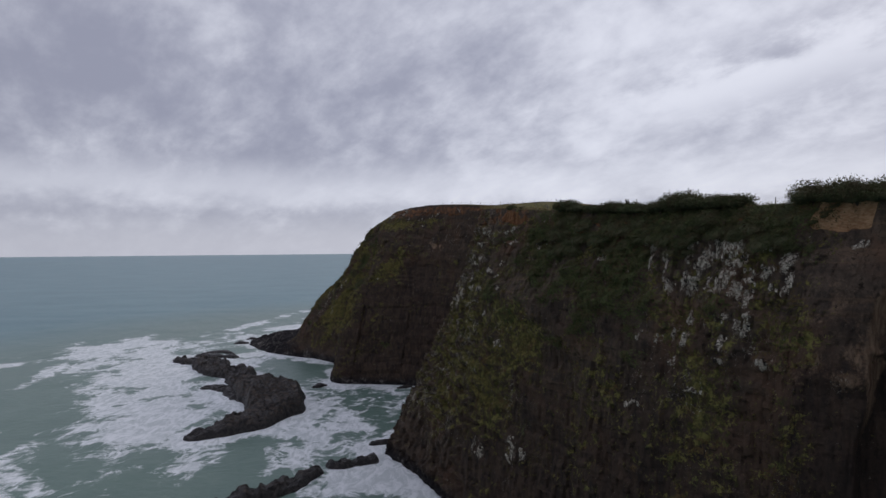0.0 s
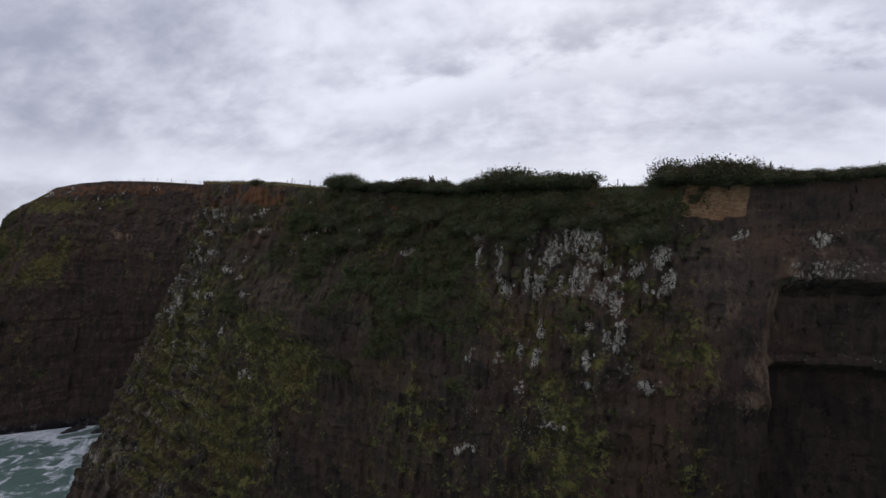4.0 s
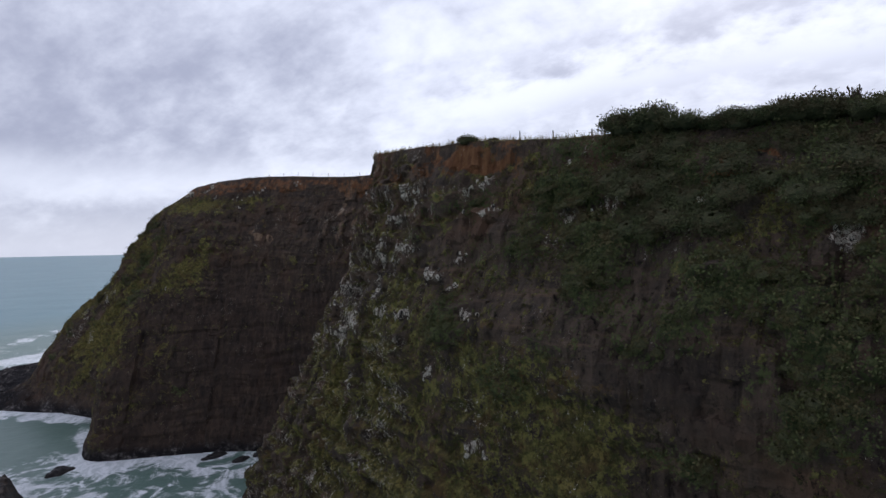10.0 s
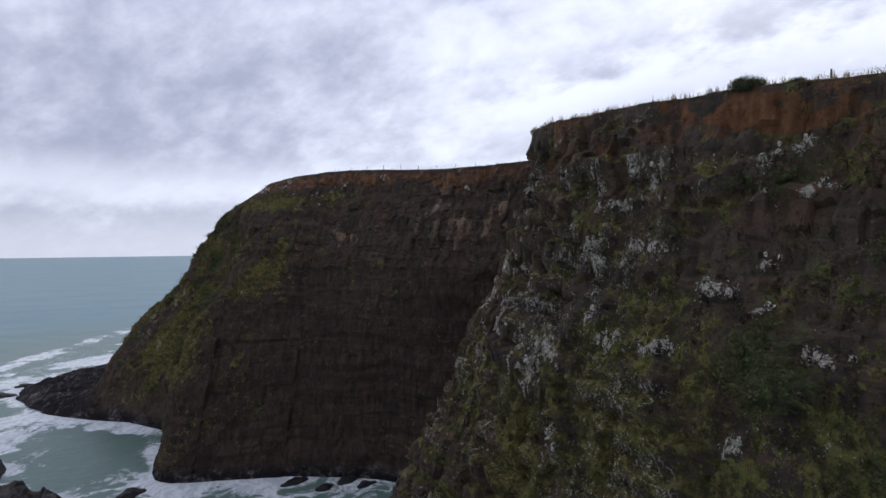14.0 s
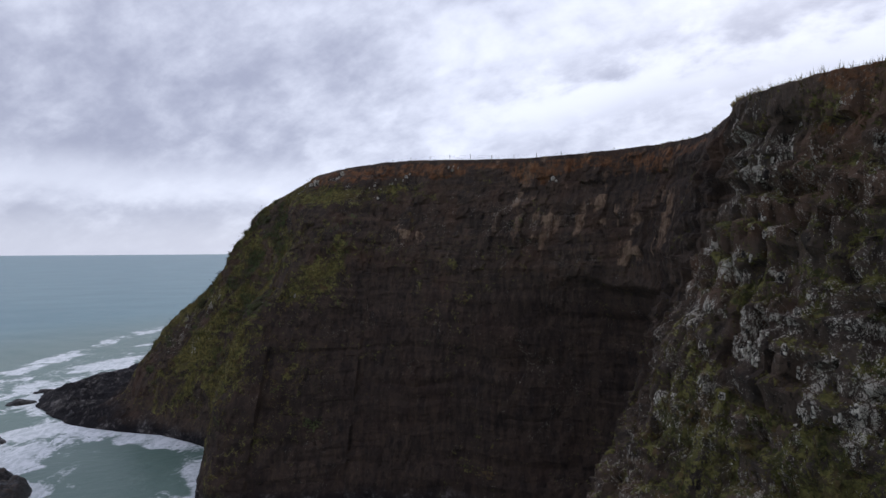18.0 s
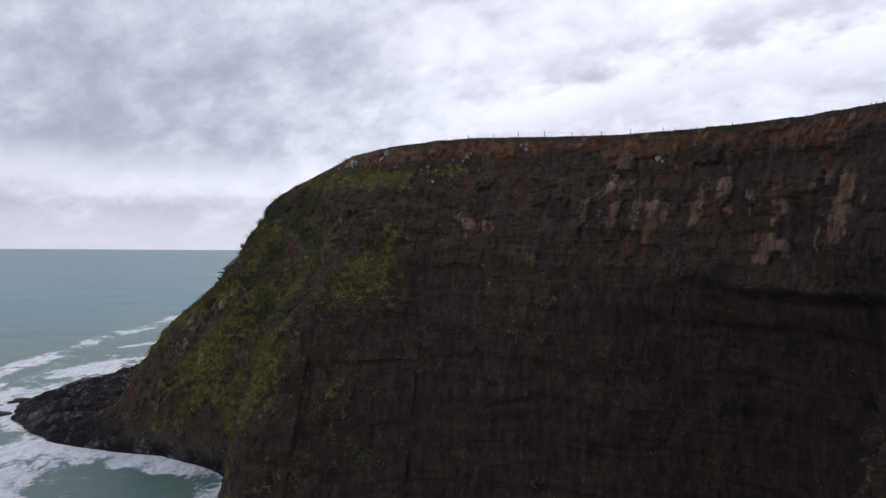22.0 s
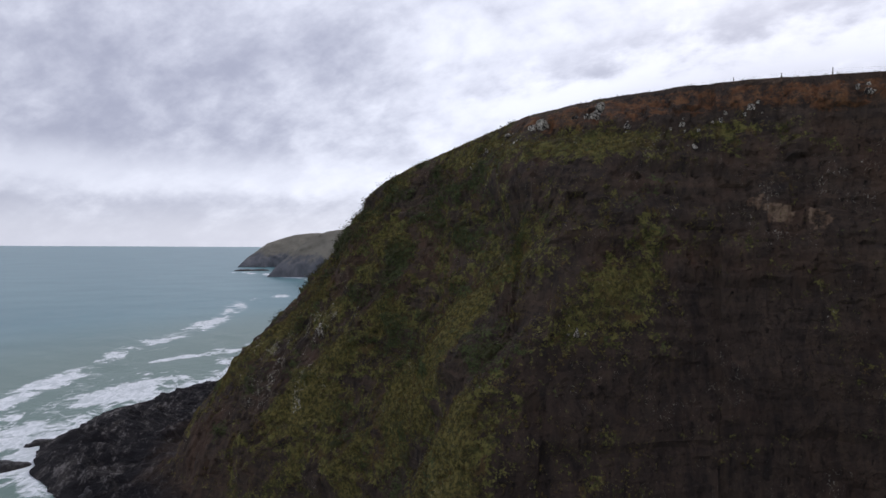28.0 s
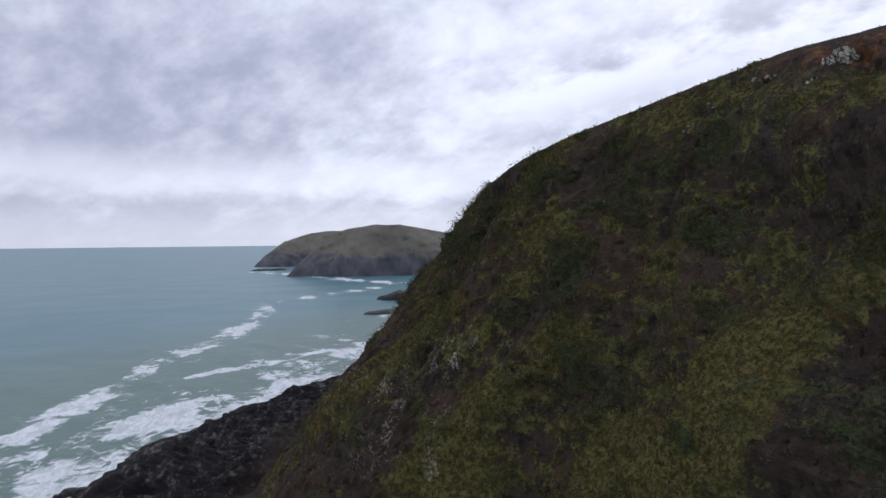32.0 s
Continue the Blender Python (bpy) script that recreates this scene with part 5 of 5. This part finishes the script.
def tufts(name, spots, blades, tall, wide, mat, label, seed, lean=0.5):
    """Clumps of pointed blades as one mesh."""
    g = np.random.default_rng(seed)
    p, n = spots
    m = len(p) * blades
    c, n = np.repeat(p, blades, 0), np.repeat(n, blades, 0)
    side = g.normal(size=(m, 3))
    side /= np.linalg.norm(side, axis=1, keepdims=True)
    up = n * 0.5 + np.array((0, 0, 0.55)) + lean * g.normal(size=(m, 3))
    up /= np.linalg.norm(up, axis=1, keepdims=True)
    h = np.repeat(tall * (0.5 + g.random(len(p))), blades)[:, None] * (0.6 + 0.6 * g.random((m, 1)))
    c = c + side * 0.25 * tall - n * 0.05
    w = wide * (0.6 + 0.8 * g.random((m, 1)))
    v = np.stack([c - side * w, c + side * w, c + up * h + np.array((0, 0, -0.1)) * h], 1).reshape(-1, 3)
    me = mesh_from(name, v, np.arange(3 * m).reshape(-1, 3), mat, flat=True)
    return tagged(new(name, me), label, "grass", kind="stuff")


def scatter(lo, hi, test, count, seed):
    g = np.random.default_rng(seed)
    rows = np.nonzero((STATION_OF >= lo) & (STATION_OF <= hi))[0]
    r, c = g.choice(rows[:-1], count), g.integers(2, LEVELS - 1, count)
    ok = test({k: a[r, c] for k, a in MASKS.items()}, COAST[r, c], g.random(count))
    r, c = r[ok], c[ok]
    w1, w2 = g.random((len(r), 1)), g.random((len(r), 1))
    p = COAST[r, c] + (COAST[r + 1, c] - COAST[r, c]) * w1 + (COAST[r, c + 1] - COAST[r, c]) * w2
    return p, NORMAL[r, c]


def grassy(m, p, chance):
    clump = fbm(p[:, 0] / 1.3, p[:, 1] / 1.3, p[:, 2] / 1.3, 3, 161)
    return (m["grass"] + 0.2 * (chance - 0.5) + 1.6 * (clump - 0.5) > 0.44) & (m["lichen"] < 0.14) & (m["earth"] < 0.4) & (p[:, 2] > 6)


tufts("face_tussock", scatter(2.6, 11.5, grassy, 110000, 21), 4, 0.34, 0.06, TUSSOCK, "olive tussock and moss over the cliff face", 22)


def leaf_litter(name, spots, per, size, mat, label, seed):
    """Low leafy growth close on the rock, as one mesh."""
    g = np.random.default_rng(seed)
    p, n = np.repeat(spots[0], per, 0), np.repeat(spots[1], per, 0)
    m = len(p)
    c = p + n * (0.1 + 0.45 * g.random((m, 1))) + 0.45 * g.normal(size=(m, 3)) * np.array((1, 1, 0.6))
    a = g.normal(size=(m, 3))
    a /= np.linalg.norm(a, axis=1, keepdims=True)
    b = np.cross(a, n + 0.6 * g.normal(size=(m, 3)))
    b /= np.linalg.norm(b, axis=1, keepdims=True)
    s = size * (0.5 + g.random((m, 1)))
    v = np.stack([c - a * s, c + b * s * 0.6, c + a * s, c - b * s * 0.6], 1).reshape(-1, 3)
    return tagged(new(name, mesh_from(name, v, np.arange(4 * m).reshape(-1, 4), mat, flat=True)), label, "scrub", kind="stuff")


def scrubby(m, p, chance):
    return (m["scrub"] + 0.3 * (chance - 0.5) > 0.36) & (m["lichen"] < 0.16)


leaf_litter("face_scrub", scatter(2.6, 11.5, scrubby, 60000, 51), 9, 0.09, SCRUB_LEAF, "low dark green scrub over the cliff face", 52)
leaf_litter("point_scrub", scatter(16.8, 24, scrubby, 46000, 53), 5, 0.13, SLOPE_LEAF, "low green scrub on the headland slope", 54)
tufts("point_tussock", scatter(16, 25, grassy, 120000, 23), 4, 0.36, 0.07, SLOPE_TUSSOCK, "olive tussock on the headland slope", 24)


def fringe(lo, hi, per_metre, width, seed):
    g = np.random.default_rng(seed)
    rows = np.nonzero((STATION_OF >= lo) & (STATION_OF <= hi))[0]
    out = []
    for k in rows[::2]:
        for _ in range(per_metre):
            out.append(rim_place(float(STATION_OF[k]), float(g.random() ** 1.6 * width) - 0.15))
    p = np.array([tuple(q) for q in out])
    return p, np.tile(np.array((0.0, 0.0, 1.0)), (len(p), 1))


tufts("brow_grass", fringe(3.0, 11.0, 6, 3.5, 31), 6, 0.5, 0.026, DRY_GRASS, "dry yellow grass along the near cliff brow", 32, 0.25)
tufts("headland_grass", fringe(12.0, 24.0, 4, 4.0, 33), 5, 0.3, 0.035, TUSSOCK, "short olive grass along the headland brow", 34, 0.3)

# ---- lichened outcrops, last ----


def block_mesh(seed):
    """An upright joint block with chipped corners."""
    g = random.Random(seed)
    bm = bmesh.new()
    n = 6
    rings = []
    for z, s in ((-0.5, 0.9), (-0.3, 1.05), (0.15, 1.0), (0.42, 0.85), (0.5, 0.55)):
        ring = []
        for k in range(n):
            a = 6.2832 * k / n + g.uniform(-0.2, 0.2)
            r = 0.5 * s * g.uniform(0.8, 1.15)
            ring.append(bm.verts.new((r * math.cos(a), r * math.sin(a), z + g.uniform(-0.06, 0.06))))
        rings.append(ring)
    for lo, hi in zip(rings, rings[1:]):
        for k in range(n):
            bm.faces.new((lo[k], lo[(k + 1) % n], hi[(k + 1) % n], hi[k]))
    bm.faces.new(rings[-1])
    me = bpy.data.meshes.new("rock")
    bm.to_mesh(me)
    bm.free()
    me.materials.append(LICHEN_ROCK)
    return me


BLOCKS = [block_mesh(300 + k) for k in range(10)]


def outcrops(parent, places, lo, hi, seed):
    g = random.Random(seed)
    for a, b in places:
        p, n = COAST[a, b], NORMAL[a, b]
        ob = new("rock", g.choice(BLOCKS))
        ob.parent = parent
        w = g.uniform(lo, hi)
        tall = w * g.uniform(0.9, 2.8)
        face = Vector((n[0], n[1], 0.35 * n[2]))
        ob.matrix_basis = Matrix.Translation(Vector(p) - 0.12 * w * face) @ Euler((g.uniform(-0.2, 0.2), g.uniform(-0.2, 0.2), g.uniform(0, 6.28))).to_matrix().to_4x4() @ Matrix.Diagonal((w, w, tall, 1))


def at_run(run, height):
    """The grid place of the near face nearest to a run along it and a height."""
    rows = np.nonzero((STATION_OF >= 3.2) & (STATION_OF <= 11.4))[0]
    p = COAST[rows]
    s = 0.874 * p[..., 1] - 0.486 * p[..., 0]
    far = (s - run) ** 2 + (p[..., 2] - height) ** 2
    far[:, LEVELS - 2:] = 1e9
    k = int(np.argmin(far))
    return int(rows[k // far.shape[1]]), k % far.shape[1]


def columns(parent, seed):
    """Upright joint blocks standing proud in the pale patches, taller where the patch is tall."""
    g = random.Random(seed)
    for run, height, hw, hh in LICHEN:
        for _ in range(max(2, min(7, int(2.2 * hw * hh + 1.5)))):
            a, b = at_run(run + g.uniform(-0.85, 0.85) * hw, height + g.uniform(-0.8, 0.8) * hh)
            p, n = COAST[a, b], NORMAL[a, b]
            w = g.uniform(0.2, 0.46)
            h = w * g.uniform(0.8, 1.7) + 0.3 * hh * g.random()
            ob = new("rock", g.choice(BLOCKS))
            ob.parent = parent
            ob.matrix_basis = Matrix.Translation(Vector(p) - 0.3 * w * Vector((n[0], n[1], 0))) @ Euler((g.uniform(-0.15, 0.15), g.uniform(-0.15, 0.15), g.uniform(0, 6.28))).to_matrix().to_4x4() @ Matrix.Diagonal((w * 1.2, w * 1.2, h, 1))


columns(CLIFF_NEAR, 42)


def brow_rocks(seed):
    """Pale boulders in clusters under the headland brow: middle, how many, spread, size, parent."""
    g = random.Random(seed)
    for x, y, z, count, spread, size, parent in BROW_ROCKS:
        rows = np.nonzero((STATION_OF >= 13.5) & (STATION_OF <= 22))[0]
        for k in range(count):
            want = np.array((x, y, z)) + (np.array([g.gauss(0, 1) for _ in range(3)]) * spread * np.array((1, 1, 0.5)) if k else 0)
            far = ((COAST[rows, :LEVELS - 2] - want) ** 2).sum(2)
            a, b = divmod(int(np.argmin(far)), far.shape[1])
            p, n = COAST[rows[a], b], NORMAL[rows[a], b]
            w = size * (1.0 if k == 0 else g.uniform(0.25, 0.7))
            ob = new("rock", g.choice(BLOCKS))
            ob.parent = parent
            ob.matrix_basis = Matrix.Translation(Vector(p) - 0.15 * w * Vector((n[0], n[1], 0))) @ Euler((g.uniform(-0.3, 0.3), g.uniform(-0.3, 0.3), g.uniform(0, 6.28))).to_matrix().to_4x4() @ Matrix.Diagonal((w, w, w * g.uniform(0.7, 1.3), 1))


BROW_ROCKS = [(-22.2, 274.7, 72.9, 7, 1.2, 1.9, CLIFF_BAY), (-16.3, 268.3, 73.1, 4, 0.8, 1.7, CLIFF_BAY), (-15.6, 268.4, 75.0, 3, 0.5, 1.3, CLIFF_BAY), (-19.3, 269.7, 73.6, 2, 0.6, 1.1, CLIFF_BAY),
              (-26.5, 274.2, 70.6, 4, 1.0, 0.9, CLIFF_BAY), (-14.7, 263.3, 71.2, 4, 0.8, 0.9, CLIFF_BAY), (-25.2, 281.0, 72.7, 4, 1.0, 0.9, CLIFF_BAY), (-8.4, 259.7, 71.1, 5, 1.2, 0.7, CLIFF_BAY),
              (-26.7, 287.3, 71.2, 3, 1.2, 0.6, CLIFF_POINT), (-28.0, 253.0, 44.4, 7, 0.9, 0.6, CLIFF_BAY), (-28.5, 290.3, 68.5, 3, 1.0, 0.5, CLIFF_POINT), (-1.3, 255.3, 73.2, 6, 1.2, 0.8, CLIFF_BAY),
              (8.0, 246.5, 73.8, 5, 0.9, 1.0, CLIFF_BAY), (25.6, 228.5, 70.0, 4, 0.8, 1.1, CLIFF_BAY), (-4.4, 257.1, 71.5, 4, 1.2, 0.6, CLIFF_BAY), (-8.0, 257.9, 67.8, 3, 1.0, 0.6, CLIFF_BAY)]
brow_rocks(48)
outcrops(CLIFF_BAY, sites(14, 18.9, lambda m, p: m["lichen"] > 0.16, 30, 1.5, 43), 0.3, 0.6, 44)
outcrops(CLIFF_POINT, sites(19, 22.6, lambda m, p: m["lichen"] > 0.14, 110, 1.0, 45), 0.25, 0.65, 46)
